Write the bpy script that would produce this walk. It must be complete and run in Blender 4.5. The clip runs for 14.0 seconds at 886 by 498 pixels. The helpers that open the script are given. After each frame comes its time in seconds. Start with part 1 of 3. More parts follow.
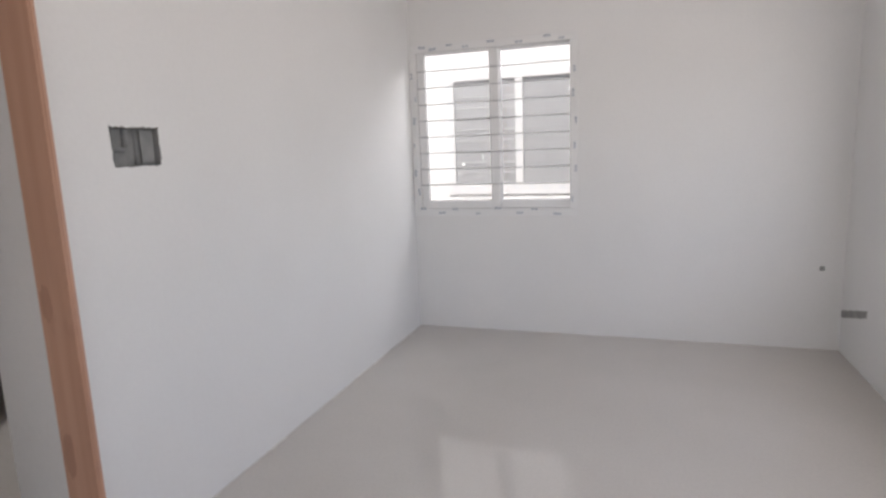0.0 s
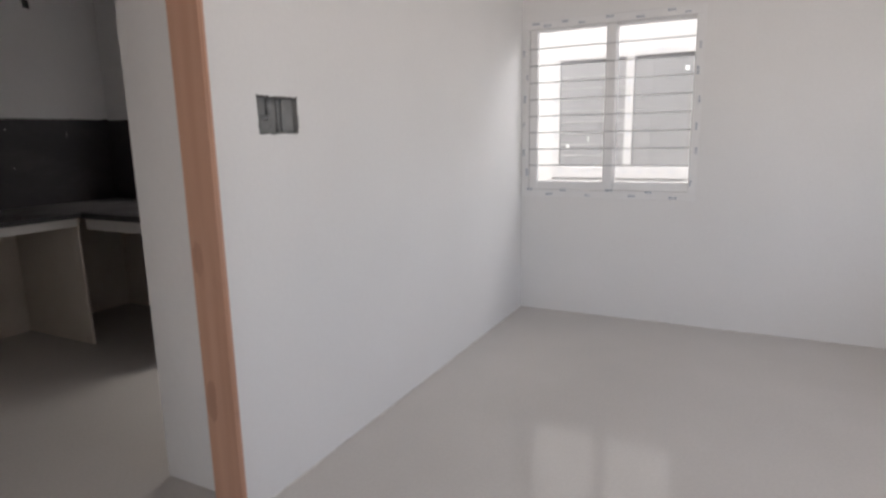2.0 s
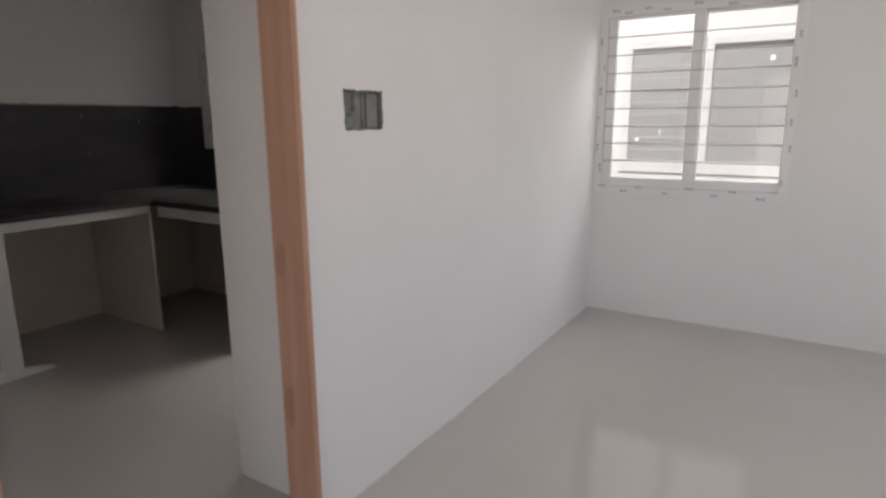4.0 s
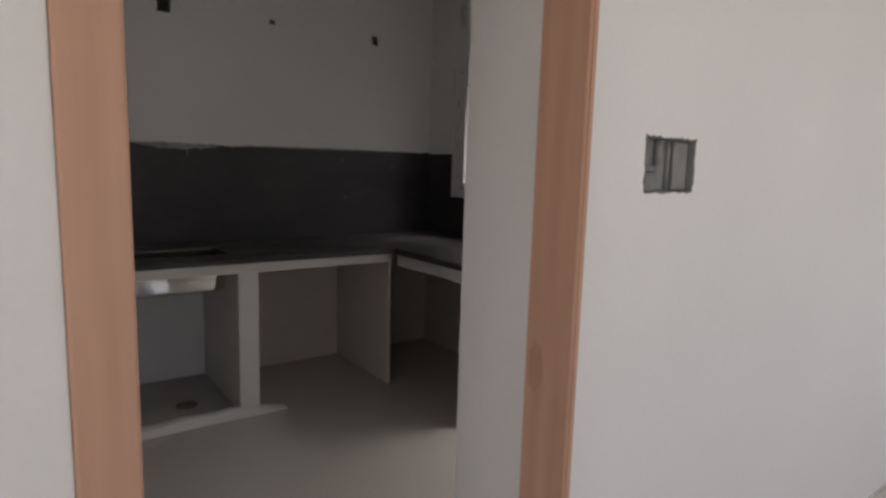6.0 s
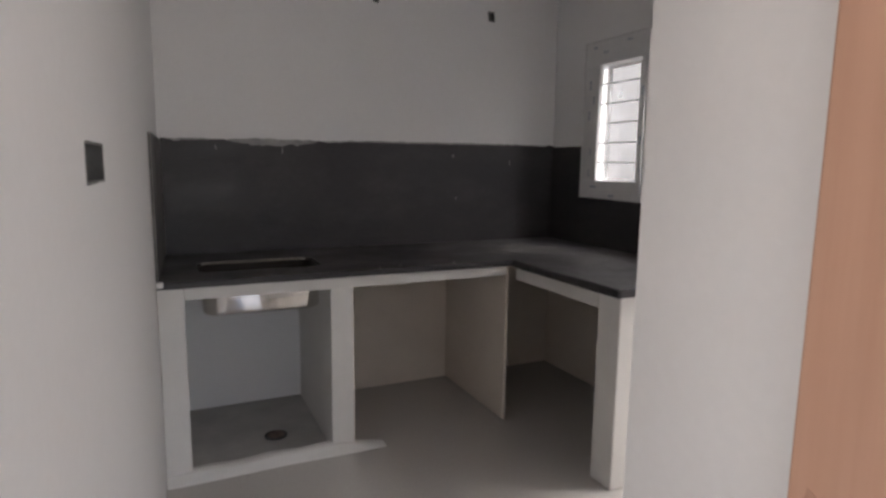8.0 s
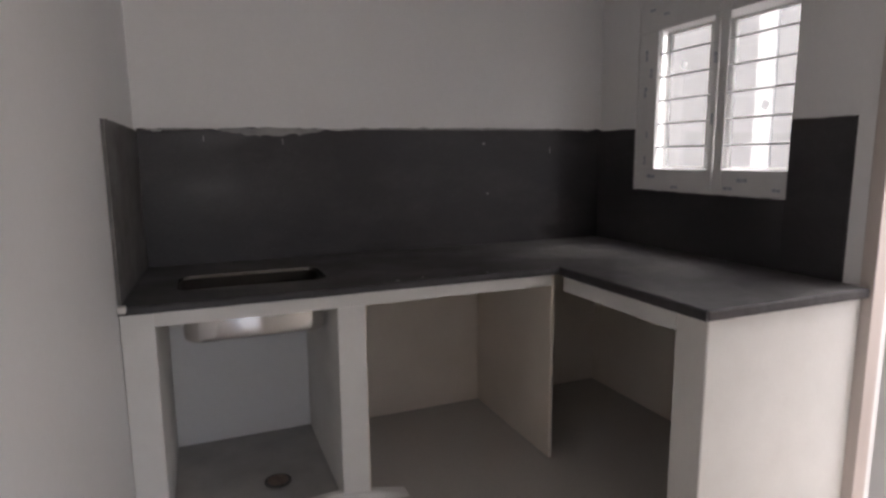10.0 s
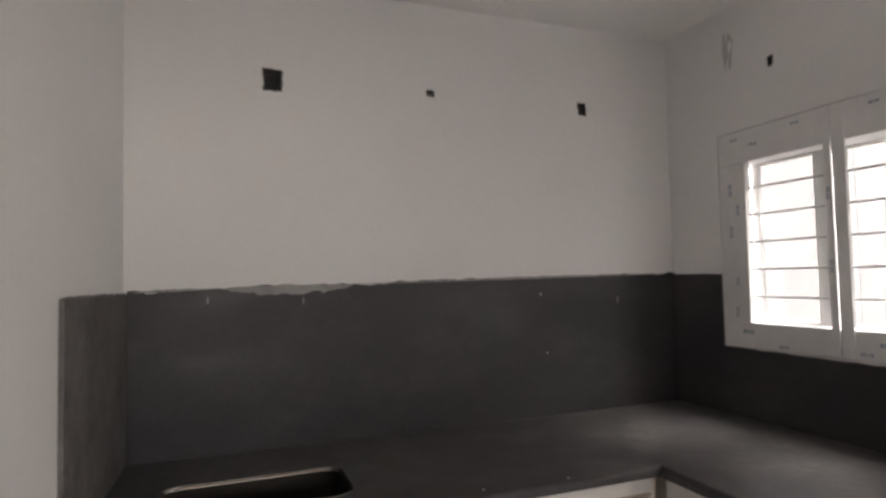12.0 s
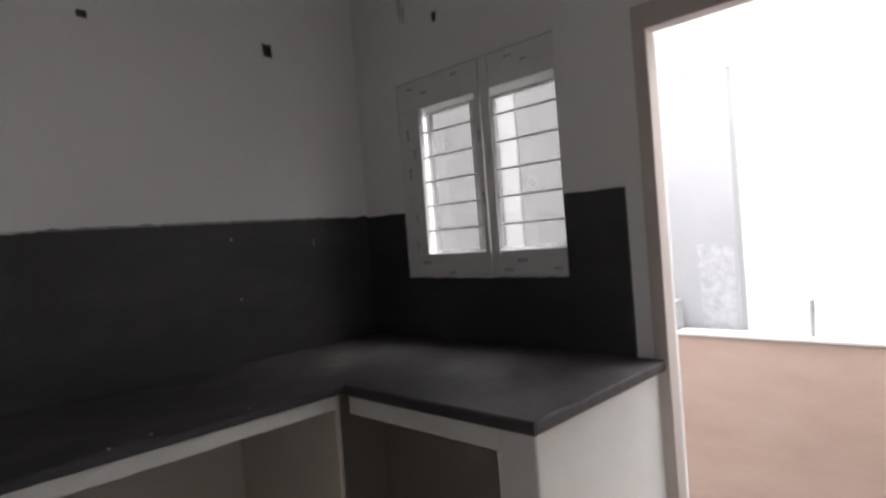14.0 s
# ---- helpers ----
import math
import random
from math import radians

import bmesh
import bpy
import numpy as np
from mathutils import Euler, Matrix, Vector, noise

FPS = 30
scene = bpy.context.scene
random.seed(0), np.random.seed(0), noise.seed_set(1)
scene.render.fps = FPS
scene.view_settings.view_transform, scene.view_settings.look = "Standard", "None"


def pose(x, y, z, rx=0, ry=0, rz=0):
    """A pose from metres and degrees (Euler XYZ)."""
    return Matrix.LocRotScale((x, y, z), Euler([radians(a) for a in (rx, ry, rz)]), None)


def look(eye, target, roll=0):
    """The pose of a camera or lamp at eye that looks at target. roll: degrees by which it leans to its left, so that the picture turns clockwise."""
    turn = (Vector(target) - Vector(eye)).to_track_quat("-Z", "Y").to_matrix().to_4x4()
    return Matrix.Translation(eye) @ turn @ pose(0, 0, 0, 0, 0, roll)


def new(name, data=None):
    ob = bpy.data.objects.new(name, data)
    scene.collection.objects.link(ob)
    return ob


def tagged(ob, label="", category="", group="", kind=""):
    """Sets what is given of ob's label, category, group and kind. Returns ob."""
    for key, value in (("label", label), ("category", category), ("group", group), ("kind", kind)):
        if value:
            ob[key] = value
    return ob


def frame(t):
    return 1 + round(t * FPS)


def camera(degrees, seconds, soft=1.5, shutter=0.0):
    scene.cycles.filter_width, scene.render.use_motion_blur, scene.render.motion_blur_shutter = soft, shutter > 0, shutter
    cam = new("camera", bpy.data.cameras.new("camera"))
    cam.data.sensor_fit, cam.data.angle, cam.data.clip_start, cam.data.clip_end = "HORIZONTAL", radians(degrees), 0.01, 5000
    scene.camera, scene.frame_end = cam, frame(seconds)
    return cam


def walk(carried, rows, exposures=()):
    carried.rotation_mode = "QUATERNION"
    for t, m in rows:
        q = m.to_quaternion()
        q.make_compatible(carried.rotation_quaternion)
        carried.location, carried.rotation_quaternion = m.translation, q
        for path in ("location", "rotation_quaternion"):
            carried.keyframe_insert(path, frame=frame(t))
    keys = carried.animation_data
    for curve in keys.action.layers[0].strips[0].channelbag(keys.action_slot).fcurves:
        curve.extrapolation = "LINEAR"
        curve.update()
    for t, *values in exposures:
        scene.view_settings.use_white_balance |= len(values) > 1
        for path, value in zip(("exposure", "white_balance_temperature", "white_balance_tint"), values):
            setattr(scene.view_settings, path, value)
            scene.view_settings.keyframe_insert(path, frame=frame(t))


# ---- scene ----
cam = camera(74.1, 14.0, soft=2.8)
PATH = [
    (0, (1.637, 0.176, 1.364), (1.003, 2.043, 1.031), -2.2),
    (0.5, (1.631, 0.168, 1.348), (0.918, 2.009, 1.031), -2.3),
    (1, (1.58, 0.143, 1.344), (0.843, 1.973, 1.015), -1.3),
    (1.5, (1.538, 0.127, 1.332), (0.677, 1.899, 0.985), -1.7),
    (2, (1.505, 0.123, 1.328), (0.607, 1.87, 0.951), -1.1),
    (2.2, (1.486, 0.127, 1.331), (0.591, 1.871, 0.937), -0.8),
    (4.3, (1.303, 0.188, 1.372), (0.205, 1.802, 0.939), 0.0),
    (4.5, (1.315, 0.237, 1.371), (0.072, 1.75, 0.967), -0.6),
    (5, (1.239, 0.346, 1.383), (-0.105, 1.770, 0.978), 0.3),
    (5.5, (0.983, 0.474, 1.415), (-0.474, 1.792, 1.043), 0.3),
    (6, (0.832, 0.499, 1.390), (-0.766, 1.671, 1.119), 1.7),
    (6.5, (0.688, 0.628, 1.374), (-1.013, 1.653, 1.138), 2.1),
    (7, (0.605, 0.769, 1.390), (-1.170, 1.652, 1.129), 1.5),
    (7.5, (0.504, 0.796, 1.388), (-1.29, 1.644, 1.111), 0.8),
    (8, (0.3, 0.78, 1.376), (-1.491, 1.627, 1.09), 0.8),
    (8.2, (0.249, 0.773, 1.376), (-1.545, 1.611, 1.081), 0.8),
    (10.3, (-0.276, 1.006, 1.352), (-2.105, 1.757, 1.049), -0.4),
    (10.5, (-0.346, 0.99, 1.353), (-2.176, 1.741, 1.057), -0.1),
    (11, (-0.511, 0.998, 1.362), (-2.349, 1.732, 1.075), -0.0),
    (11.5, (-0.653, 1.058, 1.433), (-2.514, 1.759, 1.222), -0.4),
    (12, (-0.716, 1.079, 1.515), (-2.585, 1.784, 1.61), -1.3),
    (12.5, (-0.655, 1.251, 1.603), (-2.335, 2.301, 1.871), -2.8),
    (13, (-0.626, 1.278, 1.626), (-2.199, 2.461, 1.983), -4.0),
    (13.5, (-0.624, 1.275, 1.490), (-2.067, 2.638, 1.714), -4.8),
    (14, (-0.603, 1.233, 1.360), (-2.000, 2.664, 1.325), -4.5),
]
walk(cam, [(t, look(eye, target, roll)) for t, eye, target, roll in PATH],
     exposures=[(0.0, 0.93, 6450, 13), (1.5, 0.86, 6500, 13), (5.0, 0.72, 6700, 13), (6.0, 0.78, 6750, 13), (7.0, 1.45, 6600, 13), (7.5, 1.66, 6500, 13), (8.5, 1.78, 6520, 13), (10.5, 1.76, 6550, 15), (12.0, 2.36, 6850, 13), (12.6, 1.58, 6650, 14), (13.5, 1.42, 6450, 12), (14.0, 1.27, 6380, 11)])

# ---- light ----
world = bpy.data.worlds.new("overcast_sky")
scene.world = world
world.use_nodes = True
wn = world.node_tree.nodes
sky = wn.new("ShaderNodeTexSky")
sky.sky_type, sky.sun_disc = "NISHITA", False
sky.sun_elevation, sky.sun_rotation = radians(62), radians(195)
sky.air_density, sky.dust_density, sky.ozone_density = 1.0, 4.0, 1.0
world.node_tree.links.new(sky.outputs["Color"], wn["Background"].inputs["Color"])
wn["Background"].inputs["Strength"].default_value = 0.15

sun = new("sun", bpy.data.lights.new("sun", "SUN"))
sun.data.energy, sun.data.angle, sun.data.color = 5.0, radians(0.6), (1.0, 0.96, 0.91)
sun.matrix_world = look((-1.2, -4.5, 8.8), (0, 0, 0))

# fill lamp added in an unseen opening behind the walker
balcony = new("south_fill_light", bpy.data.lights.new("south_fill_light", "AREA"))
balcony.data.shape, balcony.data.size, balcony.data.size_y = "RECTANGLE", 1.9, 2.0
balcony.data.energy, balcony.data.color = 7.5, (1.0, 0.985, 0.97)
balcony.matrix_world = look((1.5, -3.06, 1.1), (1.5, 0, 1.0))

# fill lamp added in an unseen opening of the hall's east wall
east_fill = new("east_fill_light", bpy.data.lights.new("east_fill_light", "AREA"))
east_fill.data.shape, east_fill.data.size, east_fill.data.size_y = "RECTANGLE", 2.7, 1.1
east_fill.data.energy, east_fill.data.color = 9.0, (1.0, 0.985, 0.97)
east_fill.matrix_world = look((2.93, 2.2, 1.5), (0, 2.2, 1.3))

# lamp added above the hall window, standing in for sky light between the two houses
gap_fill = new("gap_fill_light", bpy.data.lights.new("gap_fill_light", "AREA"))
gap_fill.data.shape, gap_fill.data.size, gap_fill.data.size_y = "RECTANGLE", 1.6, 0.9
gap_fill.data.energy, gap_fill.data.spread, gap_fill.data.color = 3.6, math.radians(75), (0.98, 0.99, 1.0)
gap_fill.matrix_world = look((1.6, 5.6, 3.0), (0.0, 3.6, 1.3))

# unseen lamp added above the utility balcony, brightening the kitchen in place of sky light
utility_fill = new("utility_fill_light", bpy.data.lights.new("utility_fill_light", "AREA"))
utility_fill.data.shape, utility_fill.data.size, utility_fill.data.size_y = "RECTANGLE", 2.2, 1.2
utility_fill.data.energy, utility_fill.data.color = 66, (1.0, 0.975, 0.945)
utility_fill.matrix_world = look((-1.4, 4.3, 3.5), (-1.2, 3.0, 1.2))


# ---- materials ----
def material(name, rough=0.6, metal=0.0):
    m = bpy.data.materials.new(name)
    m.use_nodes = True
    n = m.node_tree.nodes
    b = n["Principled BSDF"]
    b.inputs["Roughness"].default_value, b.inputs["Metallic"].default_value = rough, metal
    return m, n, m.node_tree.links, b


def noise_node(n, l, scale, detail=4.0, stretch=(1, 1, 1), rough=0.55):
    tc, mp, nz = n.new("ShaderNodeTexCoord"), n.new("ShaderNodeMapping"), n.new("ShaderNodeTexNoise")
    mp.inputs["Scale"].default_value = stretch
    nz.inputs["Scale"].default_value, nz.inputs["Detail"].default_value, nz.inputs["Roughness"].default_value = scale, detail, rough
    l.new(tc.outputs["Object"], mp.inputs["Vector"])
    l.new(mp.outputs["Vector"], nz.inputs["Vector"])
    return nz


def ramp(n, l, src, stops):
    r = n.new("ShaderNodeValToRGB")
    e = r.color_ramp.elements
    while len(e) < len(stops):
        e.new(0.5)
    for k, (p, c) in zip(e, stops):
        k.position, k.color = p, (*c, 1)
    l.new(src.outputs["Fac"], r.inputs["Fac"])
    return r


def mix(n, l, fac, a, b, mode="MIX"):
    m = n.new("ShaderNodeMix")
    m.data_type, m.blend_type = "RGBA", mode
    for sock, v in ((m.inputs["Factor"], fac), (m.inputs["A"], a), (m.inputs["B"], b)):
        if hasattr(v, "is_linked"):
            l.new(v, sock)
        else:
            sock.default_value = v
    return m.outputs["Result"]


def bump(n, l, b, src, strength, dist):
    bp = n.new("ShaderNodeBump")
    bp.inputs["Strength"].default_value, bp.inputs["Distance"].default_value = strength, dist
    l.new(src.outputs["Fac"], bp.inputs["Height"])
    l.new(bp.outputs["Normal"], b.inputs["Normal"])


def two_scale(name, c1, c2, s1, s2, rough, bumpy=(0.2, 0.001), metal=0.0, stretch=(1, 1, 1), spread=0.5):
    """Large soft patches and fine grain between two colours."""
    m, n, l, b = material(name, rough, metal)
    big, fine = noise_node(n, l, s1, 4, stretch), noise_node(n, l, s2, 6, stretch)
    ra = ramp(n, l, big, [(0.5 - spread / 2, c1), (0.5 + spread / 2, c2)])
    rb = ramp(n, l, fine, [(0.3, (0.975, 0.975, 0.975)), (0.7, (1, 1, 1))])
    l.new(mix(n, l, 1.0, ra.outputs["Color"], rb.outputs["Color"], "MULTIPLY"), b.inputs["Base Color"])
    bump(n, l, b, fine, *bumpy)
    return m


plaster = two_scale("white_emulsion", (0.79, 0.785, 0.78), (0.83, 0.825, 0.82), 1.3, 55, 0.55, (0.05, 0.0008))
plaster_rough = two_scale("lime_plaster", (0.66, 0.64, 0.61), (0.76, 0.745, 0.72), 3.0, 70, 0.75, (0.3, 0.0015))
ceiling_paint = two_scale("ceiling_paint", (0.84, 0.83, 0.82), (0.88, 0.87, 0.86), 1.1, 40, 0.7, (0.15, 0.0012))
plaster_raw = two_scale("raw_brown_plaster", (0.68, 0.61, 0.53), (0.77, 0.7, 0.62), 3.0, 60, 0.85, (0.4, 0.002))
cement = two_scale("grey_cement", (0.13, 0.13, 0.128), (0.22, 0.22, 0.215), 9, 90, 0.85, (0.6, 0.003))
cement_mid = two_scale("dry_grey_mortar", (0.2, 0.203, 0.205), (0.28, 0.282, 0.283), 12, 90, 0.85, (0.5, 0.002))
cement_dark = two_scale("dark_cement", (0.045, 0.045, 0.045), (0.12, 0.12, 0.118), 14, 90, 0.9, (0.6, 0.004))
cement_light = two_scale("cement_smear", (0.25, 0.25, 0.245), (0.42, 0.41, 0.4), 14, 80, 0.85, (0.5, 0.002))
outside_paint = two_scale("outside_paint", (0.68, 0.69, 0.71), (0.76, 0.77, 0.78), 1.5, 30, 0.8, (0.3, 0.002))
screen_paint = two_scale("bare_outside_plaster", (0.38, 0.385, 0.395), (0.44, 0.445, 0.455), 1.5, 30, 0.85, (0.3, 0.002))
patch_paint = two_scale("rough_patch_plaster", (0.36, 0.365, 0.375), (0.56, 0.57, 0.58), 18, 60, 0.9, (0.6, 0.004))
parapet_paint = two_scale("pink_brown_plaster", (0.48, 0.34, 0.275), (0.57, 0.43, 0.36), 2.2, 35, 0.8, (0.4, 0.003), stretch=(1, 1, 2.5))
ground_mat = two_scale("earth", (0.2, 0.17, 0.14), (0.3, 0.27, 0.23), 0.6, 18, 0.95, (0.6, 0.01))
upvc = two_scale("white_upvc", (0.8, 0.8, 0.8), (0.84, 0.84, 0.84), 6, 60, 0.35, (0.03, 0.0004))
upvc_film = two_scale("film_wrapped_upvc", (0.72, 0.715, 0.71), (0.8, 0.795, 0.79), 12, 60, 0.45, (0.1, 0.0006))
cement_floor = two_scale("pale_cement_screed", (0.36, 0.345, 0.325), (0.48, 0.465, 0.44), 6, 70, 0.8, (0.4, 0.002))
house_paint = two_scale("cream_outside_paint", (0.45, 0.45, 0.445), (0.51, 0.51, 0.502), 1.5, 30, 0.8, (0.3, 0.002))
house_frame = two_scale("film_wrapped_house_window", (0.4, 0.4, 0.4), (0.46, 0.46, 0.46), 9, 60, 0.5, (0.1, 0.0006))
tape = two_scale("film_print", (0.2, 0.25, 0.34), (0.38, 0.42, 0.49), 40, 120, 0.5, (0.02, 0.0002))
iron = two_scale("painted_grille_bar", (0.42, 0.42, 0.43), (0.5, 0.5, 0.51), 20, 90, 0.4, (0.05, 0.0004))
iron_pale = two_scale("pale_grille_bar", (0.4, 0.4, 0.41), (0.48, 0.48, 0.49), 20, 90, 0.4, (0.05, 0.0004))
pvc = two_scale("grey_conduit", (0.19, 0.195, 0.2), (0.26, 0.265, 0.27), 20, 90, 0.5, (0.1, 0.0006))
rust = two_scale("rusty_iron", (0.12, 0.08, 0.06), (0.22, 0.17, 0.14), 30, 120, 0.8, (0.3, 0.001))


def tile_material():
    m, n, l, b = material("polished_beige_tile", 0.14)
    big, fine, veil = noise_node(n, l, 0.9, 5), noise_node(n, l, 70, 4), noise_node(n, l, 2.6, 6)
    ra = ramp(n, l, big, [(0.3, (0.535, 0.507, 0.474)), (0.7, (0.59, 0.56, 0.527))])
    rb = ramp(n, l, fine, [(0.35, (0.95, 0.95, 0.95)), (0.65, (1, 1, 1))])
    l.new(mix(n, l, 1.0, ra.outputs["Color"], rb.outputs["Color"], "MULTIPLY"), b.inputs["Base Color"])
    rr = ramp(n, l, veil, [(0.2, (0.07, 0.07, 0.07)), (0.8, (0.13, 0.13, 0.13))])
    l.new(rr.outputs["Color"], b.inputs["Roughness"])
    return m


def wood_material():
    m, n, l, b = material("raw_salmon_wood", 0.55)
    grain = noise_node(n, l, 26, 6, (1, 1, 0.045))
    broad = noise_node(n, l, 5, 3, (1, 1, 0.12))
    stain = noise_node(n, l, 4.5, 4, (1, 1, 0.6))
    ra = ramp(n, l, grain, [(0.3, (0.5, 0.29, 0.2)), (0.7, (0.58, 0.35, 0.25))])
    rb = ramp(n, l, broad, [(0.35, (0.93, 0.92, 0.91)), (0.65, (1.03, 1.02, 1.01))])
    rs = ramp(n, l, stain, [(0.62, (1, 1, 1)), (0.7, (0.88, 0.87, 0.88))])
    c = mix(n, l, 1.0, ra.outputs["Color"], rb.outputs["Color"], "MULTIPLY")
    l.new(mix(n, l, 1.0, c, rs.outputs["Color"], "MULTIPLY"), b.inputs["Base Color"])
    bump(n, l, b, grain, 0.25, 0.001)
    return m


# utility door frame: the doorway's glare is put into a paler wood colour
def glare_wood_material():
    m = two_scale("glare_paled_wood", (0.52, 0.45, 0.415), (0.62, 0.55, 0.51), 5, 40, 0.6, (0.2, 0.001), stretch=(1, 1, 0.12))
    return m


def granite_material(name, dust, least=0.02, streak=(1, 1, 1)):
    """Near-black stone; dust: how thickly the pale building dust lies in the thick clouds, least: between them."""
    m, n, l, b = material(name, 0.38)
    b.inputs["Specular IOR Level"].default_value = 0.33
    speck, cloud, film, wipe = noise_node(n, l, 260, 3), noise_node(n, l, 2.6, 6, streak), noise_node(n, l, 30, 4), noise_node(n, l, 9, 5, streak, 0.7)
    base = ramp(n, l, speck, [(0.42, (0.035, 0.033, 0.036)), (0.72, (0.064, 0.061, 0.066))])
    f = ramp(n, l, cloud, [(0.44, (least,) * 3), (0.7, (dust,) * 3)])
    g = ramp(n, l, film, [(0.3, (0.6, 0.6, 0.6)), (0.7, (1, 1, 1))])
    w = ramp(n, l, wipe, [(0.35, (0.45, 0.45, 0.45)), (0.66, (1, 1, 1))])
    fac = mix(n, l, 1.0, f.outputs["Color"], g.outputs["Color"], "MULTIPLY")
    fac = mix(n, l, 1.0, fac, w.outputs["Color"], "MULTIPLY")
    l.new(mix(n, l, fac, base.outputs["Color"], (0.25, 0.235, 0.22, 1)), b.inputs["Base Color"])
    rr = ramp(n, l, cloud, [(0.35, (0.3, 0.3, 0.3)), (0.7, (0.62, 0.62, 0.62))])
    l.new(rr.outputs["Color"], b.inputs["Roughness"])
    bump(n, l, b, film, 0.08, 0.0006)
    return m


def steel_material(name, tone, low, high):
    m, n, l, b = material(name, 0.24, 1.0)
    b.inputs["Base Color"].default_value = (*tone, 1)
    fine = noise_node(n, l, 60, 4, (1, 1, 14))
    rr = ramp(n, l, fine, [(0.3, (low,) * 3), (0.7, (high,) * 3)])
    l.new(rr.outputs["Color"], b.inputs["Roughness"])
    return m


def glass_material(name, tint, rough=0.0):
    m, n, l, b = material(name, rough)
    b.inputs["Transmission Weight"].default_value, b.inputs["IOR"].default_value = 1.0, 1.45
    b.inputs["Base Color"].default_value = (*tint, 1)
    return m


floor_tile, wood = tile_material(), wood_material()
# the bowl's dark reflections are put into the second steel's near-black colour
steel, steel_darkened = steel_material("polished_steel", (0.66, 0.64, 0.62), 0.05, 0.12), steel_material("darkened_steel", (0.045, 0.04, 0.036), 0.45, 0.6)
steel_rim = steel_material("satin_steel_rim", (0.34, 0.32, 0.3), 0.1, 0.2)
granite, granite_dusty = granite_material("black_granite", 0.2, 0.01, (1, 1, 2.2)), granite_material("dusty_black_granite", 0.8, 0.24)
granite_grey, granite_edge = granite_material("grey_dusted_granite", 1.0, 0.75), granite_material("clean_cut_granite", 0.12, 0.0)
glass = glass_material("window_glass", (0.96, 0.97, 0.97))
glass_film = glass_material("grey_tinted_glass", (0.33, 0.33, 0.33))
def paper_material():
    m, n, l, b = material("thin_paper", 0.8)
    b.inputs["Base Color"].default_value = (0.6, 0.62, 0.63, 1)
    t, mx = n.new("ShaderNodeBsdfTranslucent"), n.new("ShaderNodeMixShader")
    t.inputs["Color"].default_value, mx.inputs["Fac"].default_value = (0.75, 0.76, 0.77, 1), 0.7
    l.new(b.outputs["BSDF"], mx.inputs[1])
    l.new(t.outputs["BSDF"], mx.inputs[2])
    l.new(mx.outputs["Shader"], n["Material Output"].inputs["Surface"])
    return m


paper = paper_material()
grey_glass = two_scale("reflective_grey_glass", (0.2, 0.203, 0.206), (0.23, 0.232, 0.235), 1.2, 20, 0.3, (0.0, 0.0001))


# ---- mesh helpers ----
def finish(bm, name, mats, parent=None, label="", smooth=False):
    bmesh.ops.recalc_face_normals(bm, faces=bm.faces[:])
    me = bpy.data.meshes.new(name)
    bm.to_mesh(me)
    bm.free()
    for m in mats if isinstance(mats, (list, tuple)) else [mats]:
        me.materials.append(m)
    if smooth:
        for p in me.polygons:
            p.use_smooth = True
    ob = new(name, me)
    if parent:
        ob.parent = parent
    if label:
        tagged(ob, label)
    return ob


def part(name, bm, mat, parent, label="", smooth=False):
    return finish(bm, name, mat, parent, label, smooth)


def box(x0, x1, y0, y1, z0, z1, bevel=0.0, bm=None, segments=2):
    bm = bm or bmesh.new()
    r = bmesh.ops.create_cube(bm, size=1.0)
    for v in r["verts"]:
        v.co = Vector(((x0 + x1) / 2 + v.co.x * (x1 - x0), (y0 + y1) / 2 + v.co.y * (y1 - y0), (z0 + z1) / 2 + v.co.z * (z1 - z0)))
    if bevel:
        edges = {e for v in r["verts"] for e in v.link_edges}
        bmesh.ops.bevel(bm, geom=list(edges), offset=bevel, segments=segments, affect="EDGES", profile=0.5)
    return bm


def tube(p0, p1, radius, sides=10, bm=None):
    bm = bm or bmesh.new()
    a, b = Vector(p0), Vector(p1)
    m = Matrix.Translation((a + b) / 2) @ (b - a).to_track_quat("Z", "Y").to_matrix().to_4x4()
    bmesh.ops.create_cone(bm, cap_ends=True, segments=sides, radius1=radius, radius2=radius, depth=(b - a).length, matrix=m)
    return bm


def empty(name, at=(0, 0, 0)):
    ob = new(name)
    ob.location = at
    ob.empty_display_size = 0.1
    return ob


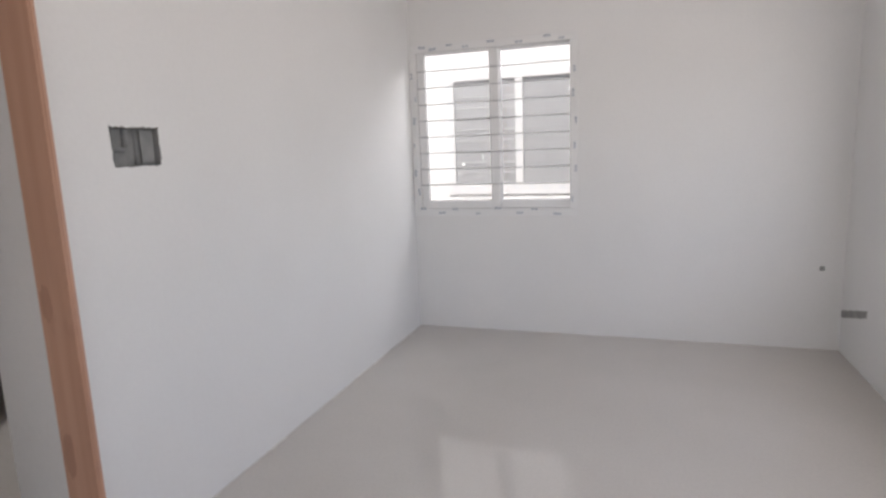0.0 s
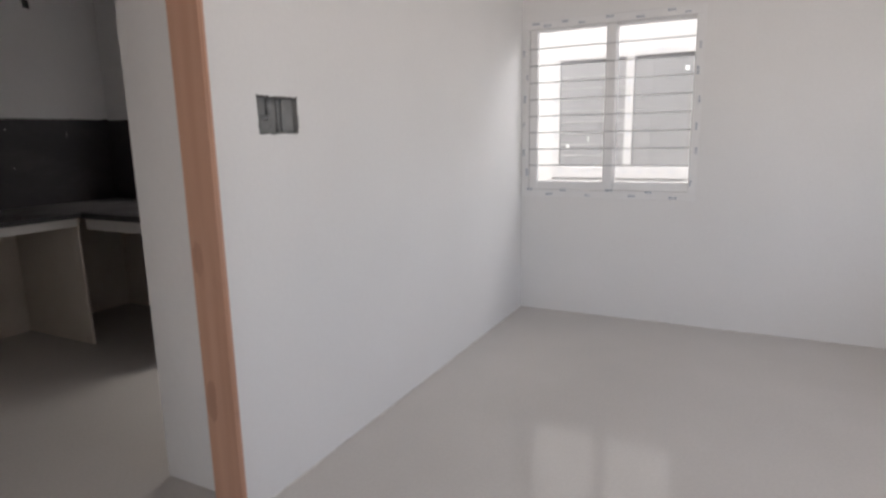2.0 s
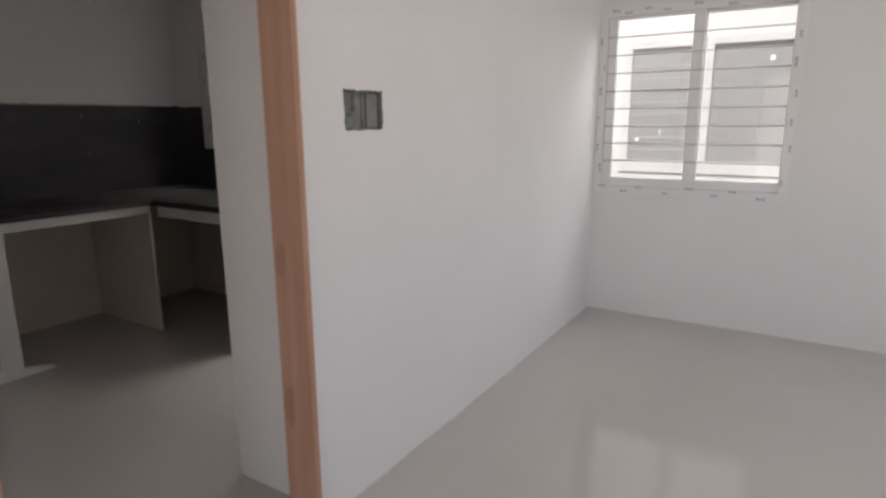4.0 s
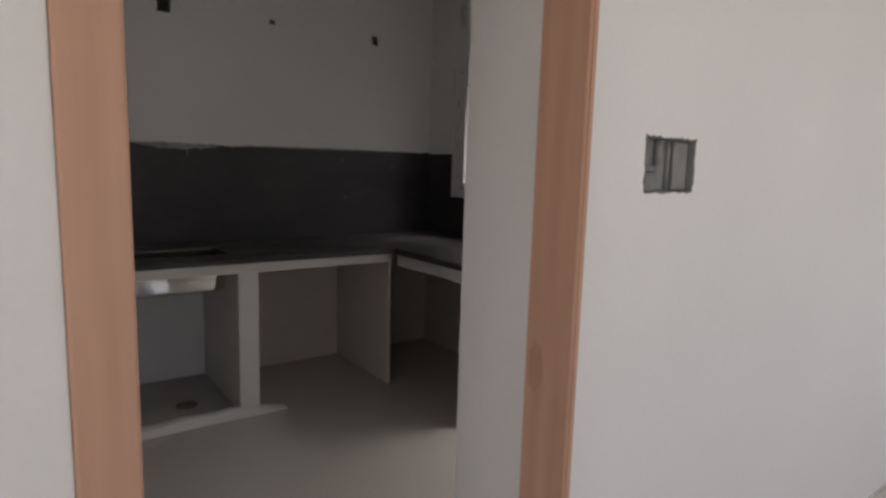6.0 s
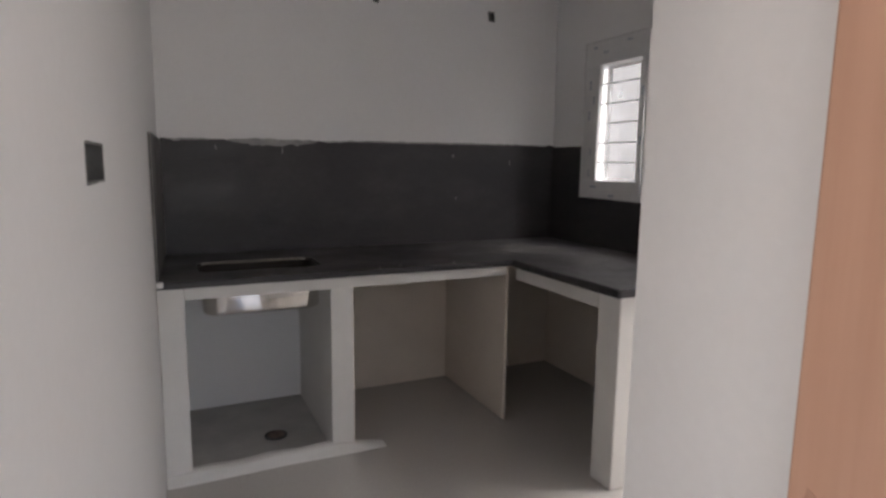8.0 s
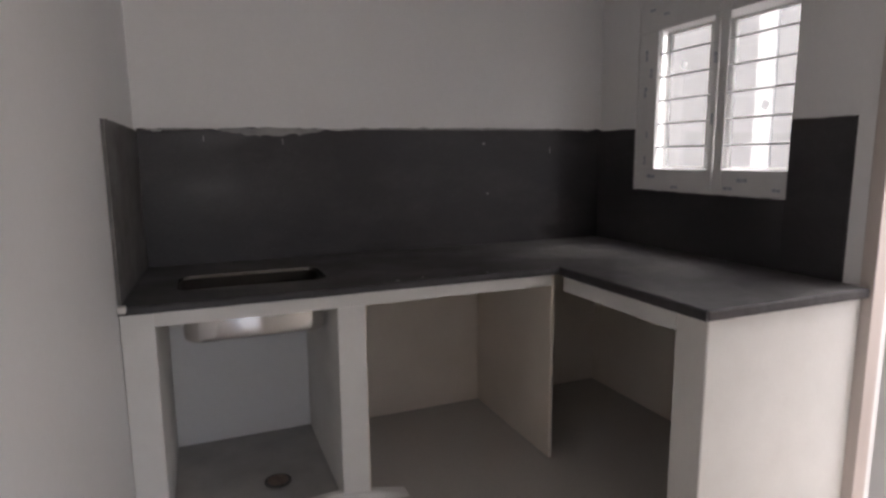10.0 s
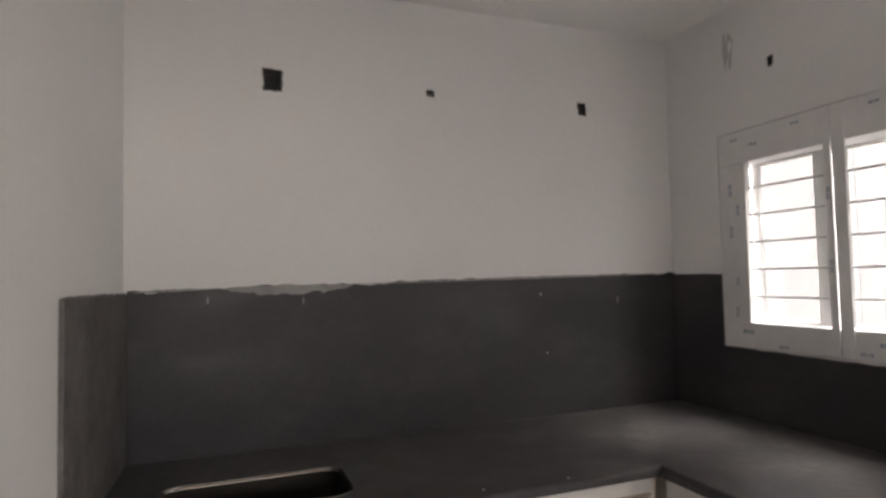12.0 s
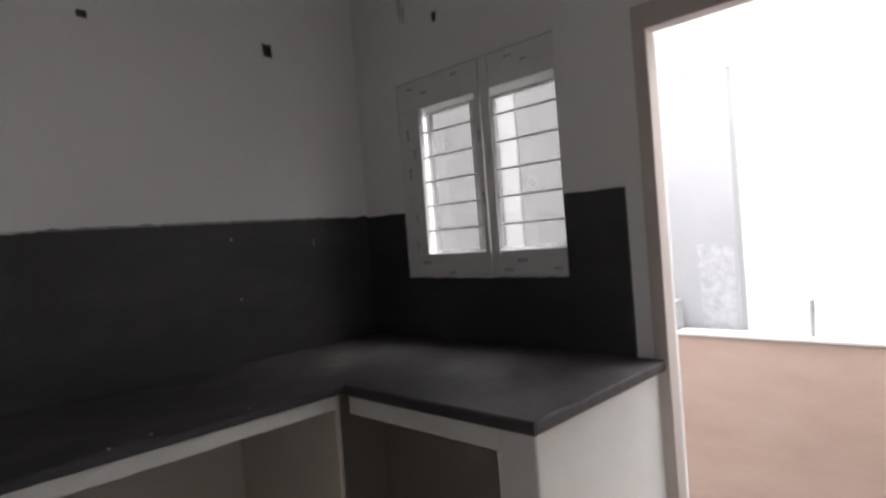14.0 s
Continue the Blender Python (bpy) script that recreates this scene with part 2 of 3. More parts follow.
def grid_wall(name, place, us, vs, depth, holes, mats, label, category="wall"):
    """A wall of that depth; place(u, v, w) gives its points, w going into it. holes: (u0, u1, v0, v1, depth or None for an opening)."""
    ul, vl = sorted({*us, *(h[i] for h in holes for i in (0, 1))}), sorted({*vs, *(h[i] for h in holes for i in (2, 3))})
    bm, seen = bmesh.new(), {}

    def vert(u, v, w):
        k = (round(u, 5), round(v, 5), round(w, 5))
        if k not in seen:
            seen[k] = bm.verts.new(place(u, v, w))
        return seen[k]

    def face(pts, mi=0):
        f = bm.faces.new([vert(*p) for p in pts])
        f.material_index = mi

    def level(i, j):
        if not (0 <= i < len(ul) - 1 and 0 <= j < len(vl) - 1):
            return depth
        u, v = (ul[i] + ul[i + 1]) / 2, (vl[j] + vl[j + 1]) / 2
        for h in holes:
            if h[0] < u < h[1] and h[2] < v < h[3]:
                return depth if h[4] is None else h[4]
        return 0.0

    for i in range(len(ul) - 1):
        for j in range(len(vl) - 1):
            u0, u1, v0, v1, d = ul[i], ul[i + 1], vl[j], vl[j + 1], level(i, j)
            if d < depth:
                face([(u0, v0, d), (u1, v0, d), (u1, v1, d), (u0, v1, d)], 1 if d else 0)
                face([(u0, v0, depth), (u1, v0, depth), (u1, v1, depth), (u0, v1, depth)])
    for i in range(len(ul)):
        for j in range(len(vl) - 1):
            a, b = level(i - 1, j), level(i, j)
            if a != b:
                lo, hi = min(a, b), max(a, b)
                face([(ul[i], vl[j], lo), (ul[i], vl[j + 1], lo), (ul[i], vl[j + 1], hi), (ul[i], vl[j], hi)], 1 if 0 < hi < depth else 0)
    for j in range(len(vl)):
        for i in range(len(ul) - 1):
            a, b = level(i, j - 1), level(i, j)
            if a != b:
                lo, hi = min(a, b), max(a, b)
                face([(ul[i], vl[j], lo), (ul[i + 1], vl[j], lo), (ul[i + 1], vl[j], hi), (ul[i], vl[j], hi)], 1 if 0 < hi < depth else 0)
    return tagged(finish(bm, name, mats), label, category, kind="structure")


def ragged_ring(place, u0, u1, v0, v1, reach, seed, proud=0.0015, step=0.012):
    """A thin collar of smeared cement round a chased hole, with a torn outer outline."""
    rnd = random.Random(seed)
    bm = bmesh.new()
    inner = []
    for (a, b), (c, d) in (((u0, v0), (u1, v0)), ((u1, v0), (u1, v1)), ((u1, v1), (u0, v1)), ((u0, v1), (u0, v0))):
        k = max(2, round(math.hypot(c - a, d - b) / step))
        inner += [(a + (c - a) * i / k, b + (d - b) * i / k) for i in range(k)]
    cu, cv, hu, hv = (u0 + u1) / 2, (v0 + v1) / 2, (u1 - u0) / 2, (v1 - v0) / 2
    outer = []
    for u, v in inner:
        r = reach * rnd.uniform(0.15, 1.0)
        outer.append((u + r * (u - cu) / hu, v + r * (v - cv) / hv))
    n = len(inner)
    for w in (0.0, -proud):
        for ring in (inner, outer):
            for u, v in ring:
                bm.verts.new(place(u, v, w + (0.0002 if w == 0.0 else 0)))
    bm.verts.ensure_lookup_table()
    vs = bm.verts
    for i in range(n):
        j = (i + 1) % n
        bm.faces.new((vs[2 * n + i], vs[2 * n + j], vs[3 * n + j], vs[3 * n + i]))
        bm.faces.new((vs[n + i], vs[n + j], vs[3 * n + j], vs[3 * n + i]))
        bm.faces.new((vs[i], vs[j], vs[2 * n + j], vs[2 * n + i]))
    return bm


# ---- the setting ----
TOP = 2.68
KX, KY = -3.044, 3.178          # kitchen back wall and window wall
HALL_N, HALL_E, HALL_S = 4.38, 2.86, -3.0


def west(u, v, w):
    return (-w, u, v)


def west_back(u, v, w):
    return (-0.13 - w, u, v)


def north(u, v, w):
    return (u, HALL_N + w, v)


def east(u, v, w):
    return (HALL_E + w, u, v)


def south(u, v, w):
    return (u, HALL_S - w, v)


def back(u, v, w):
    return (KX - w, u, v)


def kitchen_window_wall(u, v, w):
    return (u, KY + w, v)


def side(u, v, w):
    """The kitchen's side wall, which stands a little askew."""
    return (u, 0.754 - 0.039 * (u - KX) - w, v)


SW = (1.682, 1.878, 1.351, 1.476)
floor_mesh = box(-3.2, HALL_E + 0.12, HALL_S - 0.12, KY + 0.2, -0.12, 0.0)
box(-0.12, HALL_E + 0.12, KY + 0.2, HALL_N + 0.12, -0.12, 0.0, bm=floor_mesh)
tagged(finish(floor_mesh, "floor", floor_tile), "glossy beige-grey vitrified floor with soft reflections", "floor", kind="structure")
tagged(finish(box(-3.3, HALL_E + 0.12, HALL_S - 0.12, KY + 0.2, TOP, TOP + 0.12), "ceiling", ceiling_paint), "plain white painted ceiling over hall and kitchen", "ceiling", kind="structure")
tagged(finish(box(-0.12, HALL_E + 0.12, KY + 0.15, HALL_N + 0.12, TOP, TOP + 0.12), "ceiling_hall_end", ceiling_paint), "plain white painted ceiling at the window end", "ceiling", kind="structure")

grid_wall("wall_hall_west", west_back, (HALL_S, 0.547), (0, TOP), 0.12, [], [plaster, cement], "white painted hall wall beside the kitchen doorway")
grid_wall("wall_pier", west, (1.537, KY), (0, TOP), 0.487, [(*SW, 0.03)], [plaster, cement_mid], "white painted thick wall with a chased switch hole")
grid_wall("wall_hall_west_end", west, (KY, HALL_N + 0.12), (0, TOP), 0.12, [], [plaster, cement], "white painted hall wall leading to the window corner")
grid_wall("wall_over_doorway", west, (0.541, 1.537), (2.14, TOP), 0.25, [], [plaster, cement], "white painted wall over the kitchen doorway")
grid_wall("wall_hall_north", north, (0.0, HALL_E + 0.12), (0, TOP), 0.12, [(0.0005, 1.225, 0.87, 2.12, None), (2.723, 2.751, 0.52, 0.547, 0.03)], [plaster, cement_mid], "white painted end wall of the hall with a window")
# the wide opening is added, out of view, to let the east lamp in
grid_wall("wall_hall_east", east, (HALL_S - 0.12, HALL_N), (0, TOP), 0.12, [(0.45, 3.55, 0.9, 2.1, None)], [plaster, cement], "white painted hall wall with an added opening for fill light")
# unseen opening added here for the south fill lamp
grid_wall("wall_hall_south", south, (-0.25, HALL_E), (0, TOP), 0.12, [(0.5, 2.5, 0.02, 2.15, None)], [plaster, cement], "white painted wall with an added opening behind the walker")

H_BACK = [(1.233, 1.299, 2.252, 2.334), (1.9, 1.93, 2.285, 2.311), (2.654, 2.692, 2.264, 2.316)]
H_WIN = [(-2.456, -2.436, 2.348, 2.388), (-1.656, -1.638, 2.382, 2.408)]
SIDE_HOLE = (-1.0, -0.8, 1.338, 1.402)
grid_wall("wall_kitchen_back", back, (0.5, KY + 0.2), (0, TOP), 0.15, [(*h, 0.05) for h in H_BACK], [plaster, cement_dark], "white painted kitchen wall above the black splashback")
KW = (-2.738, -1.832, 1.183, 2.12)
KD = (-1.517, -0.57, 0.0, 2.102)
grid_wall("wall_kitchen_window", kitchen_window_wall, (KX, -0.12), (0, TOP), 0.2,
          [(*KW, None), (KD[0], KD[1], 0.0, KD[3], None)] + [(*h, 0.05) for h in H_WIN], [plaster, cement_dark], "white painted kitchen wall with window and utility door")
grid_wall("wall_kitchen_side", side, (KX, -0.251), (0, TOP), 0.12, [(*SIDE_HOLE, 0.045)], [plaster, cement_dark], "white painted kitchen side wall with a chased box hole")

# ---- outside ----
# unseen mass added above the rooms so its shadow covers the screen walls
tagged(finish(box(-3.2, HALL_E + 0.12, HALL_S - 0.12, KY + 0.2, TOP + 0.121, 5.8), "wall_shade_block", outside_paint), "plain unseen block added above the rooms to shade the utility", "wall", kind="structure")
tagged(finish(box(-400, 400, -400, 400, -1.1, -0.95), "ground", ground_mat), "bare brown earth round the house", "ground", kind="structure")
tagged(finish(box(-4.2, -0.12, KY + 0.2, 4.9, -0.949, -0.75), "utility_floor", cement), "grey cement floor of the utility balcony", "floor", kind="structure")

parapet = tagged(finish(box(-4.2, -0.125, 4.755, 4.875, -0.75, 0.662, 0.006), "parapet", parapet_paint), "pinkish brown plastered parapet of the utility balcony", "parapet", kind="structure")
# the overbright line along the parapet's top is put into the coping's colour
part("coping", box(-4.2, -0.125, 4.74, 4.89, 0.6645, 0.684, 0.004), outside_paint, parapet, "coping, white for its overbright top edge")


def screen_wall(x0, x1, top, label, back=0.0, paint=None):
    ob = empty("screen_wall", (x0, 4.95 + back, -0.95))
    part("panel", box(0, x1 - x0, 0, 0.11, 0, top + 0.89, 0.006), paint or screen_paint, ob)
    part("cap", box(0, x1 - x0, 0.002, 0.108, top + 0.8925, top + 0.95, 0.006), paint or screen_paint, ob)
    return tagged(ob, label, "wall", group="screen walls behind the parapet")


screen_wall(-2.75, -1.79, 2.3, "low pale grey outside wall panel behind the parapet")
screen_wall(-3.33, -2.752, 2.66, "tall pale grey outside wall panel behind the parapet")
screen_wall(-5.6, -3.49, 2.66, "pale grey outside wall panel beyond a white strip")
# a bright gap: its light is put into a white filler strip
screen_wall(-3.489, -3.331, 2.66, "white strip filling the bright gap between two outside wall panels", -0.02, outside_paint)
patch = bmesh.new()
rp = random.Random(8)
edge = [(-1.81, 0.3 + 0.045 * i + rp.uniform(-0.01, 0.01)) for i in range(21)] + [(-2.02 + rp.uniform(-0.012, 0.012), 1.2 - 0.045 * i) for i in range(21)]
pa, pb = [patch.verts.new((x, 4.9495, z)) for x, z in edge], [patch.verts.new((x, 4.9455, z)) for x, z in edge]
patch.faces.new(pb)
for i in range(42):
    patch.faces.new((pa[i], pa[(i + 1) % 42], pb[(i + 1) % 42], pb[i]))
tagged(finish(patch, "plaster_patch", patch_paint), "rough mottled plaster patch on the outside wall", "plaster")
tagged(finish(box(-2.3, -2.106, 4.76, 4.87, 0.6865, 0.87, 0.008), "concrete_block", cement_light), "pale concrete block standing on the parapet coping", "block")
tagged(finish(tube((-1.397, 4.81, 0.6855), (-1.393, 4.812, 0.88), 0.011), "rod_stub", cement_light), "short grey rod on the parapet coping", "rod")


# ---- windows ----
def print_marks(parent, mesh, places):
    for m in places:
        o = new("printed_mark", mesh)
        o.parent = parent
        o.matrix_local = m


mark_mesh = bpy.data.meshes.new("printed_mark")
mb = bmesh.new()
for k, (w, h) in enumerate(((0.009, 0.0065), (0.006, 0.008), (0.008, 0.006), (0.007, 0.0075))):
    box(-0.024 + k * 0.0125, -0.024 + k * 0.0125 + w, -0.0006, 0.0006, -h, h, bm=mb)
mb.to_mesh(mark_mesh)
mb.free()
mark_mesh.materials.append(tape)


def film_marks(rnd, x0, x1, z0, z1, low, side):
    """Places of the print on the film round a frame: two loose rows below and above, one down each side."""
    ms = []
    for zc, spread in ((z0 + low * 0.5, low * 0.3), (z1 - side * 0.5, side * 0.22)):
        x, row = x0 + rnd.uniform(0.05, 0.12), 1
        while x < x1 - 0.05:
            ms.append((x, zc + row * spread * rnd.uniform(0.6, 1.0), rnd.uniform(-3, 3), rnd.uniform(0.7, 1.15)))
            x, row = x + rnd.uniform(0.07, 0.2), -row
    for xc in (x0 + side * 0.5, x1 - side * 0.5):
        z = z0 + low + rnd.uniform(0.03, 0.12)
        while z < z1 - side - 0.05:
            ms.append((xc + rnd.uniform(-0.25, 0.25) * side, z, 90 + rnd.uniform(-3, 3), rnd.uniform(0.7, 1.15)))
            z += rnd.uniform(0.09, 0.22)
    return ms


def sliding_window(name, label, x0, x1, z0, z1, y, frame_w, left, right, gz, bars, bar_y, seed, bottom=None, depth=0.09, set_back=0.0, bar=0.005, bar_mat=None, plastic=None, pane_mat=None):
    """A white sliding window whose room face lies at y. left, right: the panes' x; gz: the panes' z; bars: heights of the grille."""
    win = empty(name, ((x0 + x1) / 2, y, z0))
    ox, oy, oz = win.location
    rnd = random.Random(seed)

    def add(pname, b, mat, parent=win, lab="", smooth=False):
        bmesh.ops.translate(b, vec=(-ox, -oy, -oz), verts=b.verts[:])
        return part(pname, b, mat, parent, lab, smooth)

    fb, pl = bottom or frame_w, plastic or upvc
    add("frame_sill", box(x0, x1, y, y + depth, z0, z0 + fb, 0.003), pl)
    add("frame_head", box(x0, x1, y, y + depth, z1 - frame_w, z1, 0.003), pl)
    add("frame_jamb", box(x0, x0 + frame_w, y + 0.001, y + depth, z0 + fb, z1 - frame_w, 0.003), pl)
    add("frame_jamb", box(x1 - frame_w, x1, y + 0.001, y + depth, z0 + fb, z1 - frame_w, 0.003), pl)
    for (a, b), dy in ((left, 0.018 + set_back), (right, 0.052 + set_back)):
        la = x0 + frame_w + 0.002 if a == left[0] else left[1] + 0.012
        rb = right[0] - 0.008 if a == left[0] else x1 - frame_w - 0.002
        lo, hi = z0 + fb + 0.001, z1 - frame_w - 0.001
        sash = add("sash", box(la, a, y + dy, y + dy + 0.03, lo, hi, 0.002), pl)
        for pn, bb in (("stile", box(b, rb, y + dy, y + dy + 0.03, lo, hi, 0.002)),
                       ("rail", box(a, b, y + dy + 0.001, y + dy + 0.03, lo, gz[0], 0.002)),
                       ("rail", box(a, b, y + dy + 0.001, y + dy + 0.03, gz[1], hi, 0.002))):
            add(pn, bb, pl, sash)
        pane = add("pane", box(a - 0.004, b + 0.004, y + dy + 0.012, y + dy + 0.017, gz[0] - 0.004, gz[1] + 0.004), pane_mat or glass, sash, "clear window glass")
        pane.visible_shadow = False
    for z in bars:
        add("grille_bar", tube((x0 + 0.01, bar_y, z), (x1 - 0.01, bar_y, z), bar, 8), bar_mat or iron, win, "thin grille bar", True)
    ms = [pose(x - ox, -0.0008, z - oz, 0, turn, 0) @ Matrix.Scale(k, 4) for x, z, turn, k in film_marks(rnd, x0, x1, z0, z1, fb * 1.35, frame_w)]
    for x in (left[1] + 0.02, right[0] - 0.022):
        ms += [pose(x - ox, (0.0172 if x < (x0 + x1) / 2 else 0.0512) + set_back, z0 + 0.25 + 0.27 * k + rnd.uniform(-0.06, 0.06) - oz, 0, 90, 0) for k in range(4)]
    print_marks(win, mark_mesh, ms)
    return tagged(win, label, "window", kind="structure")


sliding_window("window_1", "white sliding window with film-wrapped frame and grille bars", 0.0, 1.225, 0.87, 2.12, HALL_N - 0.006, 0.055,
               (0.115, 0.6), (0.675, 1.17), (0.985, 2.047), [1.934 - 0.1186 * k for k in range(8)], HALL_N + 0.012, 3, bar=0.0038, bar_mat=iron_pale)


def kitchen_window():
    """A sliding window flush with the wall: outer frame, a slid sash that leaves a narrow gap, a second sash behind, and a grille with one flat upright."""
    x0, x1, z0, z1 = KW
    win = empty("window_2", (x0, KY, z0))
    fy, sy, rnd = KY + 0.004, KY + 0.094, random.Random(5)

    def add(pname, b, mat=upvc_film, parent=win, lab="", smooth=False):
        bmesh.ops.translate(b, vec=(-x0, -KY, -z0), verts=b.verts[:])
        return part(pname, b, mat, parent, lab, smooth)

    add("frame_sill", box(x0, x1, fy, fy + 0.16, z0 + 0.001, 1.292, 0.004))
    add("frame_head", box(x0, x1, fy, fy + 0.16, 1.978, z1 - 0.001, 0.004))
    add("frame_jamb", box(x0, -2.602, fy + 0.001, fy + 0.032, 1.2925, 1.9775, 0.003))
    add("frame_jamb", box(-1.842, x1, fy + 0.001, fy + 0.16, 1.2925, 1.9775, 0.003))
    for a, b, c, d, y in ((-2.642, -2.618, -2.357, -2.304, sy), (-2.3, -2.25, -1.915, -1.854, sy + 0.034)):
        sash = add("sash", box(a, b, y, y + 0.03, 1.293, 1.977, 0.002))
        add("stile", box(c, d, y, y + 0.03, 1.293, 1.977, 0.002), upvc_film, sash)
        add("rail", box(b, c, y + 0.001, y + 0.03, 1.293, 1.301, 0.002), upvc_film, sash)
        add("rail", box(b, c, y + 0.001, y + 0.03, 1.968, 1.977, 0.002), upvc_film, sash)
        add("glass_bead", box(b, b + 0.004, y + 0.004, y + 0.01, 1.302, 1.967), iron, sash, "dark glazing gasket")
        add("glass_bead", box(c - 0.004, c, y + 0.004, y + 0.01, 1.302, 1.967), iron, sash, "dark glazing gasket")
        pane = add("pane", box(b - 0.004, c + 0.004, y + 0.012, y + 0.017, 1.297, 1.973), glass_film, sash, "grey tinted window glass")
        pane.visible_shadow = False
    add("grille_upright", box(-2.243, -2.214, fy - 0.009, fy - 0.001, z0 + 0.004, z1 - 0.004, 0.002), upvc_film, win, "flat film-wrapped upright")
    add("grille_upright", box(-2.211, -2.162, fy - 0.006, fy - 0.001, z0 + 0.004, z1 - 0.004, 0.002), upvc_film, win, "pale film-wrapped upright")
    for k in range(1, 6):
        z = 1.45 + (1.283 + 0.1178 * k - 1.45) * 0.9855
        add("grille_bar", tube((-2.608, fy + 0.022, z), (-1.838, fy + 0.022, z), 0.0045, 8), iron, win, "thin grille bar", True)
    ms = [pose(x - x0, fy - KY - 0.0008, z - z0, 0, turn, 0) @ Matrix.Scale(k, 4) for x, z, turn, k in film_marks(rnd, x0 + 0.03, x1, z0, z1, 0.09, 0.1) if (x < -2.27 or -2.13 < x < -1.86) and (z < 1.28 or z > 1.99 or x < -2.63)]
    ms += [pose(-2.229 - x0, fy - KY - 0.0098, z - z0, 0, 90, 0) for z in (1.52, 1.79)]
    print_marks(win, mark_mesh, ms)
    tagged(win, "white film-wrapped sliding kitchen window with grille bars", "window", kind="structure")


kitchen_window()

for nm, sx, sz, sy, w in (("glass_sticker", -2.525, 1.805, KY + 0.1052, 0.016), ("glass_sticker", -2.075, 1.575, KY + 0.1392, 0.017)):
    st = box(-w, w, -0.0006, 0.0006, -w * 1.05, w * 1.05)
    o = finish(st, nm, paper)
    o.matrix_world = pose(sx, sy, sz, 0, 24, 0)
    tagged(o, "small grey paper sticker on the kitchen window pane", "sticker")


# ---- the neighbouring house ----
def neighbour():
    y = 6.4
    h = empty("neighbour_house", (0.4, y, -0.95))

    def add(pname, b, mat, parent=h, lab=""):
        bmesh.ops.translate(b, vec=(-0.4, -y, 0.95), verts=b.verts[:])
        return part(pname, b, mat, parent, lab)

    wx0, wx1, wz0, wz1 = -0.372, 1.19, 0.865, 2.158
    bm = bmesh.new()
    for a in ((-3.0, wx0, -0.95, 6.6), (wx1, 7, -0.95, 6.6), (wx0, wx1, -0.95, wz0), (wx0, wx1, wz1, 6.6)):
        box(a[0], a[1], y, y + 0.2, a[2], a[3], bm=bm)
    add("wall", bm, house_paint)
    add("roof_slab", box(-3.3, 7.3, y - 0.3, y + 4, 6.605, 6.75, 0.01), house_paint)
    add("back_room", box(-3.0, 7, y + 3.6, y + 3.8, -0.95, 6.6), house_paint)
    w = add("window", box(wx0, wx1, y - 0.012, y + 0.09, wz0, wz0 + 0.12, 0.004), house_frame, h, "white film-wrapped window with grey panes")
    add("window_head", box(wx0, wx1, y - 0.012, y + 0.09, wz1 - 0.085, wz1, 0.004), house_frame, w)
    for a, b in ((wx0, -0.285), (0.381, 0.463), (1.1, wx1)):
        add("window_stile", box(a, b, y - 0.011, y + 0.09, wz0 + 0.12, wz1 - 0.085, 0.004), house_frame, w)
    for a, b, dy in ((-0.285, 0.381, 0.004), (0.463, 1.1, 0.008)):
        add("pane", box(a, b, y + dy, y + dy + 0.006, wz0 + 0.12, wz1 - 0.085), grey_glass, w, "grey reflective pane")
    for k in range(8):
        z = 1.10 + 0.115 * k
        add("grille_bar", tube((-0.285, y + 0.002, z), (0.381, y + 0.002, z), 0.0032, 8), house_frame, w, "thin white grille bar")
    for x, z, dx, dz in ((-0.2, 1.2, 0.016, 0.018), (0.02, 1.27, 0.004, 0.028), (0.95, 1.93, 0.018, 0.022)):
        add("paper_scrap", box(x - dx, x + dx, y + 0.0005, y + 0.003, z - dz, z + dz), upvc, w, "white paper scrap on the glass")
    ms = []
    rnd = random.Random(12)
    for k in range(9):
        for zz in (wz0 + 0.07, wz1 - 0.04):
            ms.append(pose(wx0 + 0.1 + k * 0.165 - 0.4 + rnd.uniform(-0.03, 0.03), -0.0125, zz + 0.95, 0, 0, 0))
    for k in range(6):
        ms.append(pose(0.42 - 0.4, -0.0115, 1.15 + 0.17 * k + 0.95, 0, 90, 0))
        ms.append(pose(-0.335 - 0.4, -0.0115, 1.15 + 0.17 * k + 0.95, 0, 90, 0))
    print_marks(w, mark_mesh, ms)
    tagged(h, "white painted neighbouring house wall with a grille window", "house")


neighbour()


# ---- door frames ----
def door_frame(name, label, pieces, mat=None):
    x, y, z = pieces[0][1][0], pieces[0][1][2], 0.0
    d = empty(name, (x, y, z))
    for pname, b, bev in pieces:
        bm = box(b[0] - x, b[1] - x, b[2] - y, b[3] - y, b[4] - z, b[5] - z, bev)
        part(pname, bm, mat or wood, d)
    return tagged(d, label, "door frame", kind="structure")


door_frame("door_1", "raw salmon-coloured wooden door frame without a leaf", [
    ("jamb", (-0.25, -0.119, 0.548, 0.637, 0.0, 2.06), 0.006),
    ("jamb", (-0.122, 0.0155, 1.447, 1.468, 0.0, 2.06), 0.004),
    ("jamb_core", (-0.122, -0.031, 1.4682, 1.536, 0.0, 2.06), 0.0),
    ("bead", (0.0157, 0.0195, 1.4535, 1.4655, 0.0, 2.06), 0.001),
    ("head", (-0.25, -0.001, 0.54, 1.536, 2.0605, 2.138), 0.004)])
